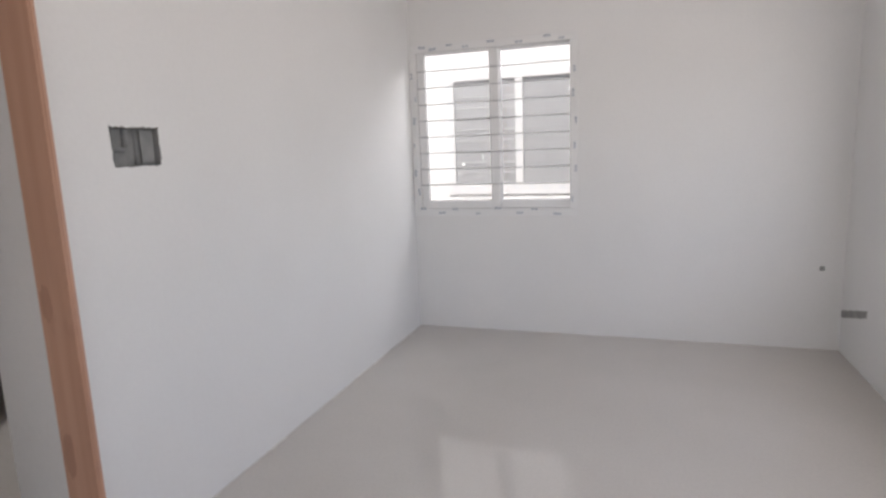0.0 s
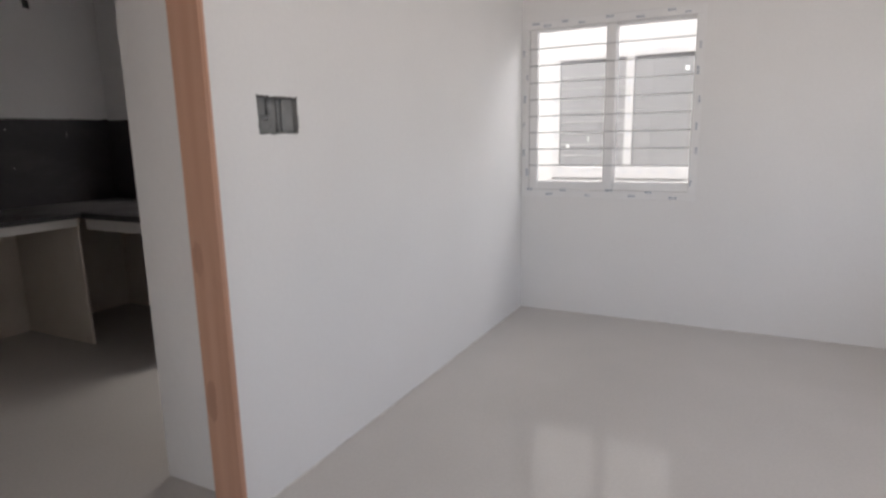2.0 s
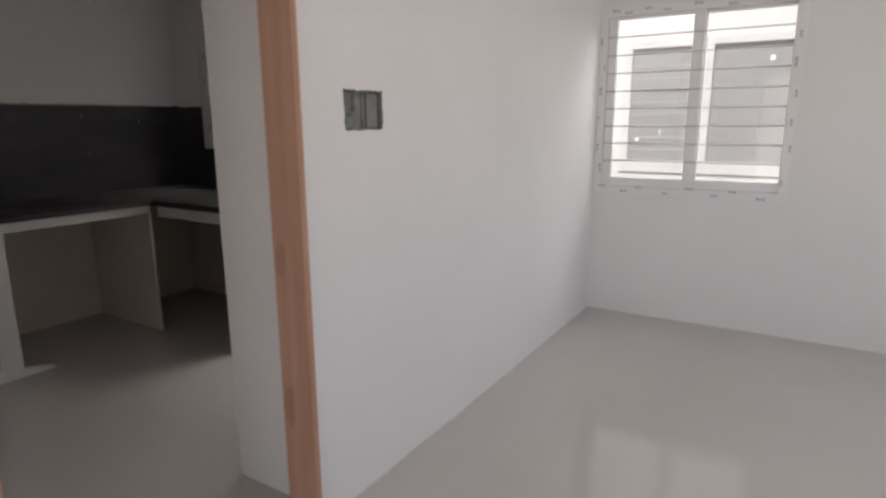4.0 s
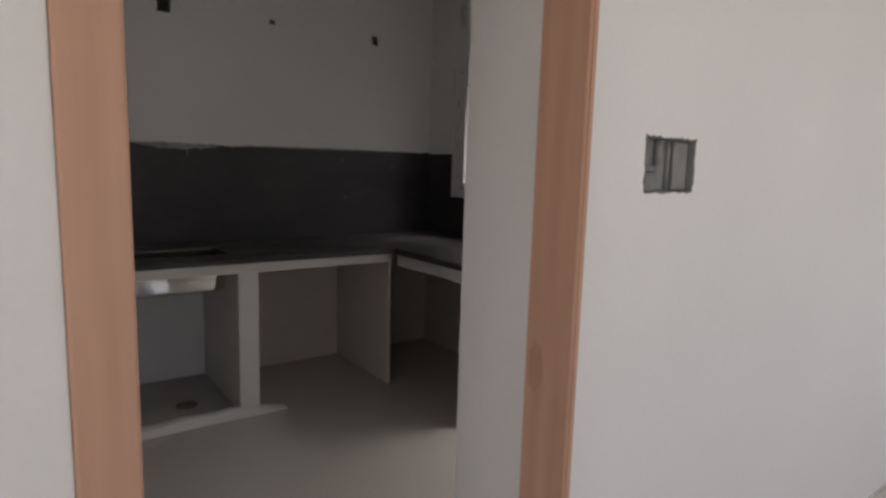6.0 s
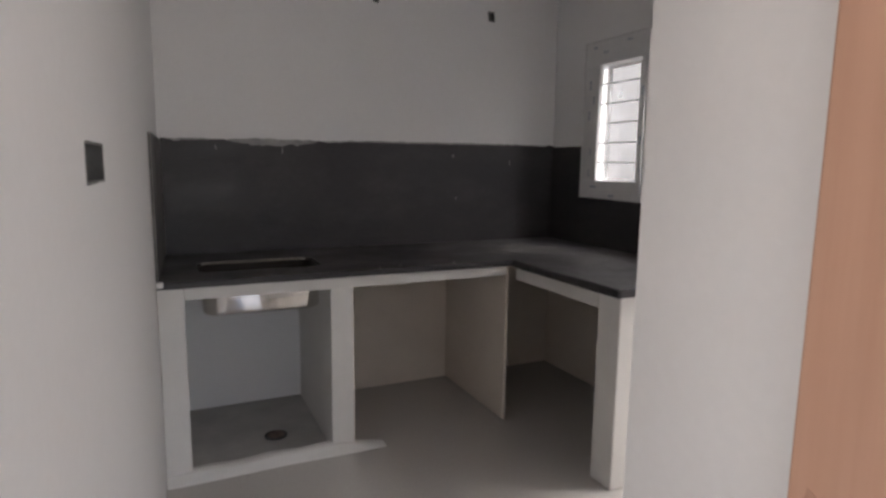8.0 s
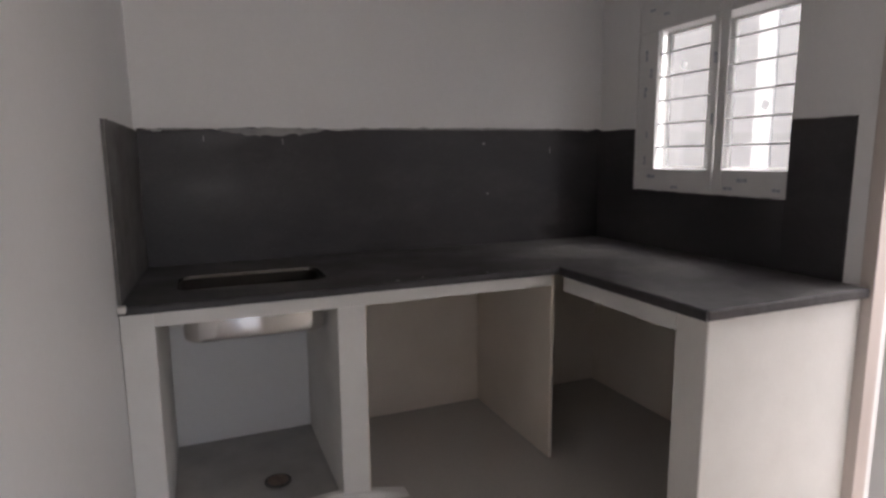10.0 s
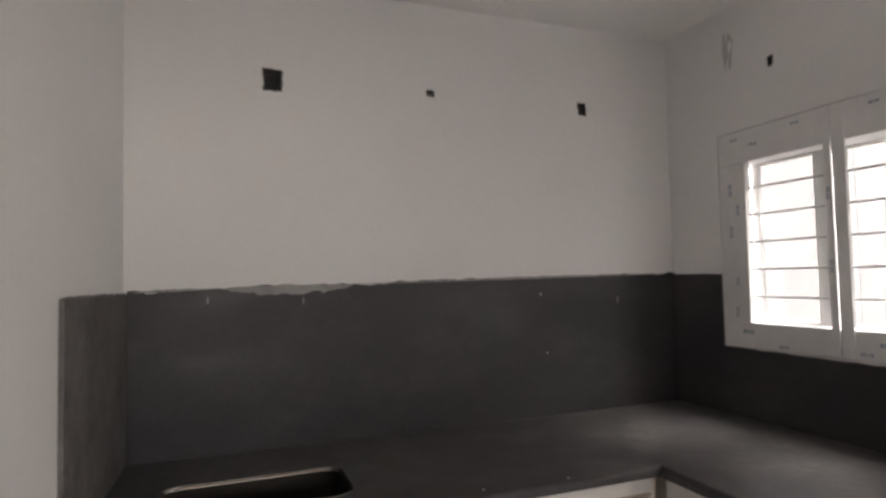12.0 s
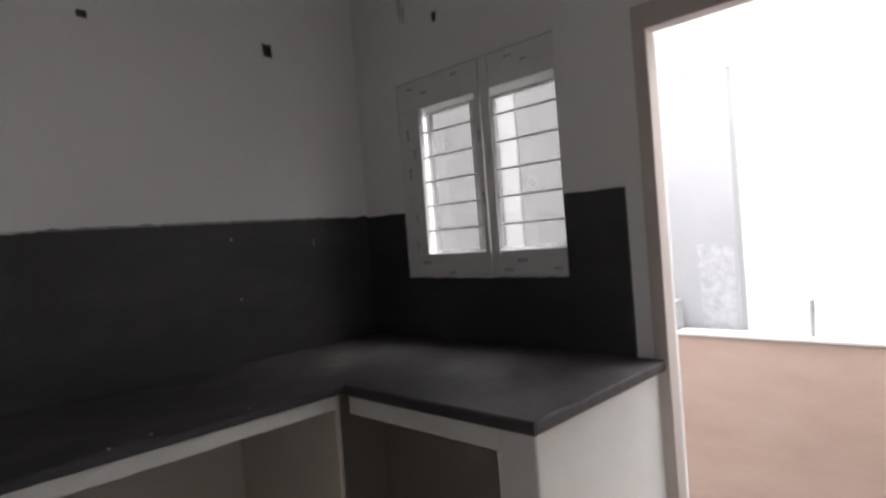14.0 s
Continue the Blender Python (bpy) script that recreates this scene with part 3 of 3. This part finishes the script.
door_frame("door_2", "pinkish wooden frame of the utility doorway, paled for its glare", [
    ("jamb", (-1.515, -1.464, KY - 0.008, KY + 0.062, 0.0, 2.012), 0.004),
    ("jamb", (-0.662, -0.572, KY - 0.008, KY + 0.062, 0.0, 2.012), 0.004),
    ("head", (-1.515, -0.572, KY - 0.008, KY + 0.062, 2.0125, 2.1), 0.004)], glare_wood_material())
tagged(finish(box(-0.03, 0.0, 1.4685, 1.537, 0.0, 2.14), "plaster_lip", plaster), "white plaster edge over the door frame", "wall", kind="structure")


stain_mat = two_scale("dark_wood_stain", (0.41, 0.232, 0.16), (0.48, 0.28, 0.198), 20, 60, 0.6, (0.2, 0.001), stretch=(1, 1, 0.2))
rst = random.Random(31)
for zc, hz in ((0.945, 0.06), (0.44, 0.08)):
    sb_ = bmesh.new()
    rim = []
    for i in range(22):
        a = 2 * math.pi * i / 22
        rim.append((max(-0.117, -0.088 + 0.024 * math.cos(a) * rst.uniform(0.8, 1.15)), zc + hz * math.sin(a) * rst.uniform(0.85, 1.1)))
    lo_s, hi_s = [sb_.verts.new((x, 1.4469, z)) for x, z in rim], [sb_.verts.new((x, 1.4464, z)) for x, z in rim]
    sb_.faces.new(hi_s)
    for i in range(22):
        sb_.faces.new((lo_s[i], lo_s[(i + 1) % 22], hi_s[(i + 1) % 22], hi_s[i]))
    st_o = part("stain", sb_, stain_mat, bpy.data.objects["door_1"], "dark oily stain")
    st_o.matrix_local = Matrix.Translation(-bpy.data.objects["door_1"].location)


# ---- chased holes ----
def jamb_face(u, v, w):
    return (-0.119 - w, v, u)


def chased_hole(name, label, place, rect, depth, reach, seed, stubs=(), bed=None):
    u0, u1, v0, v1 = rect
    o = empty(name, place((u0 + u1) / 2, v0, 0))
    loc = Vector(o.location)

    def rel(b):
        bmesh.ops.translate(b, vec=-loc, verts=b.verts[:])
        return b

    part("cement_edge", rel(ragged_ring(place, u0 + 0.001, u1 - 0.001, v0 + 0.001, v1 - 0.001, reach, seed)), cement, o, "torn cement edge")
    e = 0.002
    bm = bmesh.new()
    nu, nv = max(3, int((u1 - u0) / 0.012)), max(3, int((v1 - v0) / 0.012))
    rnd = random.Random(seed + 50)
    g = [[bm.verts.new(place(u0 + e + (u1 - u0 - 2 * e) * i / nu, v0 + e + (v1 - v0 - 2 * e) * j / nv, depth - 0.003 - rnd.uniform(0, depth * 0.1))) for j in range(nv + 1)] for i in range(nu + 1)]
    for i in range(nu):
        for j in range(nv):
            bm.faces.new((g[i][j], g[i + 1][j], g[i + 1][j + 1], g[i][j + 1]))
    part("cement_bed", rel(bm), bed or cement_dark, o, "rough dark cement bed")
    for (a, b), (c, d), w, r in stubs:
        part("conduit", rel(tube(place(u0 + a, v0 + b, w), place(u0 + c, v0 + d, w), r, 12)), pvc, o, "grey plastic conduit end", True)
    return tagged(o, label, "wall hole", group="chased holes in the walls")


chased_hole("switch_hole", "rough grey chased switch hole with conduit ends", west, SW, 0.027, 0.008, 21,
            [((0.068, 0.062), (0.068, 0.123), 0.019, 0.011), ((0.004, 0.055), (0.06, 0.052), 0.02, 0.009), ((0.112, 0.004), (0.112, 0.121), 0.0215, 0.007)], bed=cement_mid)
box_lid = box(-0.004, 0.004, -0.03, 0.03, -0.058, 0.058, 0.002)
bmesh.ops.translate(box_lid, vec=(-0.018, 0.062, 0.0625), verts=box_lid.verts[:])
part("switch_box", box_lid, cement_mid, bpy.data.objects["switch_hole"], "flat grey switch box plate")
chased_hole("side_wall_hole", "dark grey chased box hole in the kitchen side wall", side, SIDE_HOLE, 0.045, 0.006, 22)
def sheared_east(u, v, w):
    return (HALL_E + w, u, v + 0.26 * (4.38 - u))


strip = bmesh.new()
rs = random.Random(23)
ring = [(3.95 + 0.42 * i / 14, 0.222 + rs.uniform(-0.003, 0.003)) for i in range(15)] + [(4.37 - 0.42 * i / 14, 0.266 + rs.uniform(-0.003, 0.003)) for i in range(15)]
lo_r, hi_r = [strip.verts.new(sheared_east(u, v, -0.0008)) for u, v in ring], [strip.verts.new(sheared_east(u, v, -0.004)) for u, v in ring]
strip.faces.new(hi_r)
for i in range(30):
    strip.faces.new((lo_r[i], lo_r[(i + 1) % 30], hi_r[(i + 1) % 30], hi_r[i]))
tagged(finish(strip, "cement_patch", cement_light), "grey cement patch over a cable chase in the hall wall", "cement patch")
for k, r in enumerate(H_BACK):
    chased_hole("pipe_hole", "small dark chased hole above the splashback", back, r, 0.05 if k == 0 else 0.03, 0.008, 30 + k, bed=None if k == 0 else cement)
for k, r in enumerate(H_WIN):
    chased_hole("pipe_hole", "small dark chased hole above the kitchen window", kitchen_window_wall, r, 0.03, 0.006, 40 + k, bed=cement)
chased_hole("pipe_hole", "small dark drilled hole in the hall wall", north, (2.723, 2.751, 0.52, 0.547), 0.008, 0.003, 45, bed=cement_light)


# ---- kitchen counter ----
SLAB0, SLAB1 = 0.857, 0.887
FX, LY, EX = -2.3, 2.44, -1.505      # front of the piers, front of the leg, end of the leg


def side_y(x):
    return 0.754 - 0.039 * (x - KX)


def kerb_box():
    bm, prev = bmesh.new(), None
    for i in range(25):
        y = side_y(FX) + 0.004 + (1.7 - side_y(FX)) * i / 24
        cur = [bm.verts.new((x, y, z)) for x, z in ((-0.036, 0.001), (-0.036, 0.049), (-0.004, 0.051), (0.012, 0.044), (0.024, 0.024), (0.03, 0.001))]
        if prev:
            for k in range(6):
                bm.faces.new((prev[k], cur[k], cur[(k + 1) % 6], prev[(k + 1) % 6]))
        else:
            bm.faces.new(cur)
        prev = cur
    bm.faces.new(prev)
    return bm


def counter_base():
    c = empty("counter_base", (-2.4, 2.0, 0))

    def add(pname, b, mat=plaster_rough, lab=""):
        bmesh.ops.translate(b, vec=(2.4, -2.0, 0), verts=b.verts[:])
        return part(pname, b, mat, c, lab)

    add("end_pier", box(KX + 0.002, FX, side_y(FX) + 0.002, 0.829, 0.001, 0.856, 0.004))
    add("partition", box(KX + 0.002, FX, 1.444, 1.55, 0.001, 0.803, 0.003))
    add("corner_partition", box(KX + 0.002, FX - 0.004, 2.384, 2.402, 0.001, 0.855, 0.005), plaster_raw, "raw plastered slab")
    add("beam", box(FX - 0.045, FX, 0.8292, 2.3835, 0.8032, 0.856, 0.0012))
    add("leg_beam", box(FX + 0.002, -1.641, LY, LY + 0.06, 0.775, 0.849, 0.0012))
    add("leg_pier", box(-1.64, EX, LY, KY - 0.002, 0.001, 0.849, 0.006))
    bm = kerb_box()
    for v in bm.verts:
        v.co.x += FX
        v.co.z *= min(1.0, max(0.08, (1.72 - v.co.y) / 0.2)) * (1 + 0.08 * math.sin(23 * v.co.y))
        v.co.x += 0.004 * math.sin(9 * v.co.y)
    add("bay_back", box(KX + 0.002, KX + 0.008, 1.5505, 2.3835, 0.001, 0.84), plaster_raw, "raw brown plaster")
    add("bay_side", box(KX + 0.009, FX - 0.004, 1.5505, 1.5545, 0.001, 0.8), plaster_raw, "raw brown plaster")
    add("leg_bay_back", box(KX + 0.002, KX + 0.008, 2.4025, KY - 0.003, 0.001, 0.84), plaster_raw, "raw brown plaster")
    add("leg_bay_rear", box(KX + 0.009, -1.6405, KY - 0.008, KY - 0.002, 0.001, 0.84), plaster_raw, "raw brown plaster")
    add("kerb", bm, plaster_rough, "low uneven plaster kerb")
    add("bay_floor", box(KX + 0.002, FX - 0.036, 0.83, 1.443, 0.001, 0.022), cement_floor, "grey cement bay floor")
    return tagged(c, "white plastered masonry base under the kitchen counter", "counter base")


counter_base()


def rounded_rect(cx, cy, hx, hy, r, k=6):
    pts = []
    for sx, sy, a0 in ((1, 1, 0), (-1, 1, 90), (-1, -1, 180), (1, -1, 270)):
        for i in range(k + 1):
            a = radians(a0 + 90 * i / k)
            pts.append((cx + sx * (hx - r) + r * math.cos(a), cy + sy * (hy - r) + r * math.sin(a)))
    return pts


SINK = (-2.59, 1.172, 0.138, 0.272)


def worktop():
    top = empty("worktop", (-2.272, 2.402, SLAB0))
    shift = Vector((2.272, -2.402, -SLAB0))
    bm = bmesh.new()
    outer = [(KX + 0.002, side_y(KX) + 0.003), (-2.282, side_y(-2.282) + 0.003), (-2.282, 2.412), (-1.488, 2.412), (-1.488, KY - 0.002), (KX + 0.002, KY - 0.002)]
    fine = []
    for (a, b), (c, d) in zip(outer, outer[1:] + outer[:1]):
        k = max(1, round(math.hypot(c - a, d - b) / 0.15))
        fine += [(a + (c - a) * i / k, b + (d - b) * i / k) for i in range(k)]
    edges = []
    for ring in (fine, rounded_rect(*SINK, 0.06)):
        vs = [bm.verts.new((x, y, SLAB1)) for x, y in ring]
        edges += [bm.edges.new((vs[i], vs[(i + 1) % len(vs)])) for i in range(len(vs))]
    bmesh.ops.triangle_fill(bm, use_beauty=True, use_dissolve=False, edges=edges)
    ext = bmesh.ops.extrude_face_region(bm, geom=bm.faces[:])
    bmesh.ops.translate(bm, vec=(0, 0, SLAB0 - SLAB1), verts=[g for g in ext["geom"] if isinstance(g, bmesh.types.BMVert)])
    bmesh.ops.translate(bm, vec=shift, verts=bm.verts[:])
    part("slab", bm, granite_dusty, top, "dusty black granite slab")

    def nosing(p0, p1, out, low, chips):
        """A cut front edge along the slab, rounded above and slightly chipped."""
        rnd, nb, prev = random.Random(chips), bmesh.new(), None
        a, b, o = Vector((*p0, 0)), Vector((*p1, 0)), Vector((*out, 0))
        k = round((b - a).length / 0.025)
        for i in range(k + 1):
            p, c = a + (b - a) * i / k, rnd.uniform(-0.0008, 0.0008)
            cur = [nb.verts.new(p + o * w + Vector((0, 0, z)) + shift) for w, z in ((0.0002, low + c), (0.0085 + c, low + c), (0.0105 + c, low + 0.004), (0.0105 + c, SLAB1 - 0.008), (0.008 + c, SLAB1 - 0.002 + c), (0.0025, SLAB1), (0.0002, SLAB1))]
            if prev:
                for j in range(7):
                    nb.faces.new((prev[j], cur[j], cur[(j + 1) % 7], prev[(j + 1) % 7]))
            else:
                nb.faces.new(cur)
            prev = cur
        nb.faces.new(prev)
        part("front_edge", nb, granite_edge, top, "clean-cut blue-black stone edge")

    nosing((-2.282, side_y(-2.272) + 0.004), (-2.282, 2.4), (1, 0), SLAB0 + 0.001, 4)
    nosing((-2.271, 2.412), (-1.478, 2.412), (0, -1), 0.851, 5)
    nosing((-1.488, 2.4125), (-1.488, KY - 0.003), (1, 0), 0.851, 6)
    tagged(top, "dusty black granite worktop in an L with a sink cut-out", "worktop")


worktop()


def sink():
    cx, cy, hx, hy = SINK
    s = empty("kitchen_sink", (cx, cy, SLAB0))

    def loops(bm, profile, bow=0.0):
        prev = None
        for inset, z, r in profile:
            short = 0.014 * min(1.0, max(0.0, -z / 0.022))
            ring = [bm.verts.new((x + (bow * (1 - (y / hy) ** 2) if x > 0 else 0), y, z)) for x, y in rounded_rect(0, 0, hx - inset, hy - inset - short, max(r, 0.01))]
            if prev:
                n = len(ring)
                for i in range(n):
                    bm.faces.new((prev[i], prev[(i + 1) % n], ring[(i + 1) % n], ring[i]))
            prev = ring
        return prev

    bm = bmesh.new()
    d = -0.165
    last = loops(bm, [(0.0015, 0.021, 0.06), (0.002, 0.0, 0.06), (0.003, -0.022, 0.06), (0.006, d + 0.04, 0.058), (0.014, d + 0.012, 0.05), (0.036, d, 0.04)])
    bm.faces.new(last)
    part("bowl_inside", bm, steel_darkened, s, "dull steel bowl, its dark inside set by colour", True)
    bm = bmesh.new()
    last = loops(bm, [(-0.006, -0.001, 0.07), (-0.005, -0.022, 0.07), (-0.0045, d + 0.014, 0.06), (-0.002, d + 0.004, 0.058), (0.004, d - 0.001, 0.055), (0.035, d - 0.004, 0.05)], 0.04)
    bm.faces.new(last)
    part("bowl_shell", bm, steel, s, "shiny steel outside of the bowl", True)
    bm = bmesh.new()
    loops(bm, [(0.003, 0.0215, 0.059), (0.0, 0.0305, 0.061), (-0.001, 0.032, 0.062), (-0.004, 0.032, 0.065), (-0.005, 0.0305, 0.066)])
    part("rim", bm, steel_rim, s, "thin steel rim", True)
    part("drain", tube((0, 0, d + 0.0005), (0, 0, d + 0.004), 0.04, 20), steel, s)
    return tagged(s, "stainless steel sink set into the granite worktop", "sink")


sink()
dr = empty("floor_drain", (-2.555, 1.222, 0.0222))
part("ring", tube((0, 0, 0), (0, 0, 0.004), 0.055, 20), cement_dark, dr)
part("cover", tube((0, 0, 0.0042), (0, 0, 0.007), 0.042, 20), rust, dr)
tagged(dr, "dark round floor drain in the sink bay", "drain")


# ---- splashback ----
def splash(name, label, place, u0, u1, tops, thick=0.012, z0=SLAB1 + 0.001, seed=1, torn=0.008, stone=None):
    """A dark stone slab on a wall, its top edge torn unevenly. tops: (u, z) along the top."""
    rnd = random.Random(seed)
    bm = bmesh.new()
    k = max(4, round((u1 - u0) / 0.03))
    us = [u0 + (u1 - u0) * i / k for i in range(k + 1)]

    def top(u):
        for (a, za), (b, zb) in zip(tops, tops[1:]):
            if a <= u <= b:
                return za + (zb - za) * (u - a) / max(b - a, 1e-6)
        return tops[-1][1]

    cols = []
    for u in us:
        z = top(u) + rnd.uniform(-torn, torn)
        cols.append([bm.verts.new(place(u, zz, w)) for zz, w in ((z0, -0.001), (z0, -thick), (z - 0.004, -thick), (z, -thick + 0.005), (z, -0.001))])
    for a, b in zip(cols, cols[1:]):
        for i in range(5):
            bm.faces.new((a[i], b[i], b[(i + 1) % 5], a[(i + 1) % 5]))
    bm.faces.new(cols[0])
    bm.faces.new(cols[-1])
    return tagged(finish(bm, name, stone or granite), label, "splashback"), us, top


sb, _, top_back = splash("splashback", "dusty black stone splashback on the back wall", back, 0.7668, KY - 0.001, [(0.7, 1.481), (1.14, 1.492), (1.53, 1.494), (2.35, 1.503), (3.2, 1.507)], seed=2)
splash("splashback", "grey-black stone splashback on the side wall", side, KX + 0.001, -2.3, [(KX, 1.483), (-2.2, 1.487)], seed=3, torn=0.003, stone=granite_grey)
splash("splashback", "black stone splashback beside the kitchen window", kitchen_window_wall, KX + 0.0125, KW[0] - 0.003, [(-3.1, 1.504), (-2.6, 1.498)], seed=4, torn=0.002)
splash("splashback", "black stone splashback under the kitchen window", kitchen_window_wall, KW[0] - 0.0025, KW[1] + 0.0025, [(-2.8, 1.181), (-1.7, 1.176)], seed=5, torn=0.002)
splash("splashback", "black stone splashback beside the utility door", kitchen_window_wall, KW[1] + 0.003, -1.58, [(-1.9, 1.494), (-1.4, 1.492)], seed=6, torn=0.002)


def smear(name, label, place, runs, seed, w=-0.0135):
    """Ragged cement smears: (u0, u1, low, high) around the splashback's top edge."""
    rnd = random.Random(seed)
    bm = bmesh.new()
    for u0, u1, lo, hi, base in runs:
        k = max(4, round((u1 - u0) / 0.02))
        prev = None
        for i in range(k + 1):
            u = u0 + (u1 - u0) * i / k
            taper = max(0.0, math.sin(math.pi * i / k)) ** 0.5
            a, b = base(u) + lo * taper * rnd.uniform(0.6, 1.1), base(u) + hi * max(taper, 0.25) * rnd.uniform(0.3, 1.1)
            cur = [bm.verts.new(place(u, z, q)) for z, q in ((a, w), (b, w), (b, w + 0.0012), (a, w + 0.0012))]
            if prev:
                for j in range(4):
                    bm.faces.new((prev[j], cur[j], cur[(j + 1) % 4], prev[(j + 1) % 4]))
            else:
                bm.faces.new(cur)
            prev = cur
        bm.faces.new(prev)
    return tagged(finish(bm, name, cement_light), label, "cement smear")


smudge = two_scale("grey_smudge", (0.5, 0.49, 0.48), (0.62, 0.61, 0.6), 30, 90, 0.85, (0.3, 0.002))
sm = smear("plaster_smudge", "faint grey smudge on the wall above the kitchen window", kitchen_window_wall,
           [(-2.685, -2.655, -0.09, 0.08, lambda u: 2.49), (-2.66, -2.625, 0.03, 0.09, lambda u: 2.5), (-2.66, -2.63, -0.1, -0.03, lambda u: 2.5)], 71, w=-0.0016)
sm.data.materials[0] = smudge
wipe = smear("cement_smear", "pale cement smear along the top edge", back,
      [(1.09, 1.57, -0.036, 0.008, top_back), (1.59, 3.12, -0.006, 0.006, top_back), (0.78, 1.07, -0.004, 0.008, top_back)], 61)
wipe.parent = sb
rk = random.Random(19)
SPOTS = ((2.415, 1.428, 0.007, 0.008), (2.44, 1.165, 0.005, 0.005), (1.372, 1.435, 0.003, 0.02), (1.029, 1.448, 0.003, 0.016), (2.83, 1.39, 0.003, 0.022))
for u, v, du, dv in SPOTS:
    kb, rim = bmesh.new(), []
    for i in range(14):
        a = 2 * math.pi * i / 14
        rim.append((u + du * math.cos(a) * rk.uniform(0.6, 1.2), v + dv * math.sin(a) * rk.uniform(0.6, 1.2)))
    k0, k1 = [kb.verts.new(back(a, b, -0.0121)) for a, b in rim], [kb.verts.new(back(a, b, -0.0129)) for a, b in rim]
    kb.faces.new(k1)
    for i in range(14):
        kb.faces.new((k0[i], k0[(i + 1) % 14], k1[(i + 1) % 14], k1[i]))
    part("cement_spot", kb, cement_light, sb, "grey cement splash")
del wipe["category"]
def on_floor_hall(u, v, w):
    return (v, u, -w)


def on_floor_north(u, v, w):
    return (u, HALL_N - v, -w)


def flat(u):
    return 0.0005


for u0, u1, v in ((1.6, 1.84, 0.5575), (1.66, 1.78, 0.569), (1.9, 1.99, 0.556)):
    st_p = smear("paint_streak", "streak of white wall paint", jamb_face, [(u0, u1, 0.0, 0.0045, lambda u: v)], round(u0 * 100), w=-0.0012)
    st_p.data.materials[0] = plaster_rough
    st_p.parent = bpy.data.objects["door_1"]
    st_p.matrix_local = Matrix.Translation(-bpy.data.objects["door_1"].location)
    del st_p["category"]
foot = two_scale("dried_paint_line", (0.55, 0.53, 0.5), (0.7, 0.68, 0.65), 25, 90, 0.8, (0.3, 0.001))
for nm, fn, runs, sd in (("paint_line", on_floor_hall, [(1.55 + 0.56 * k, 2.09 + 0.56 * k, 0.0, 0.014, flat) for k in range(5)], 81),
                         ("paint_line", on_floor_north, [(0.02 + 0.55 * k, 0.55 + 0.55 * k, 0.0, 0.009, flat) for k in range(5)], 82)):
    pl_ = smear(nm, "ragged dried paint line at the foot of the wall", fn, runs, sd, w=-0.0014)
    pl_.data.materials[0] = foot
tagged(finish(box(-2.29, -2.255, side_y(-2.27) + 0.004, side_y(-2.27) + 0.03, SLAB1 - 0.02, SLAB1 + 0.004, 0.006), "cement_dab", plaster_rough), "dab of white plaster at the worktop's corner", "plaster")
rc = random.Random(77)
for k in range(3):
    x, y = rc.uniform(-2.33, -2.28), 1.69 + 0.1 * k * k + rc.uniform(-0.03, 0.03)
    cb = bmesh.new()
    bmesh.ops.create_icosphere(cb, subdivisions=1, radius=0.0045)
    for v in cb.verts:
        v.co = Vector((v.co.x * rc.uniform(0.7, 1.3), v.co.y * rc.uniform(0.7, 1.3), v.co.z * 0.6))
    o = tagged(finish(cb, "plaster_crumb", plaster_rough), "small white plaster crumb on the worktop edge", "crumb", group="crumbs on the worktop")
    o.location = (x, y, SLAB1 + 0.0025)
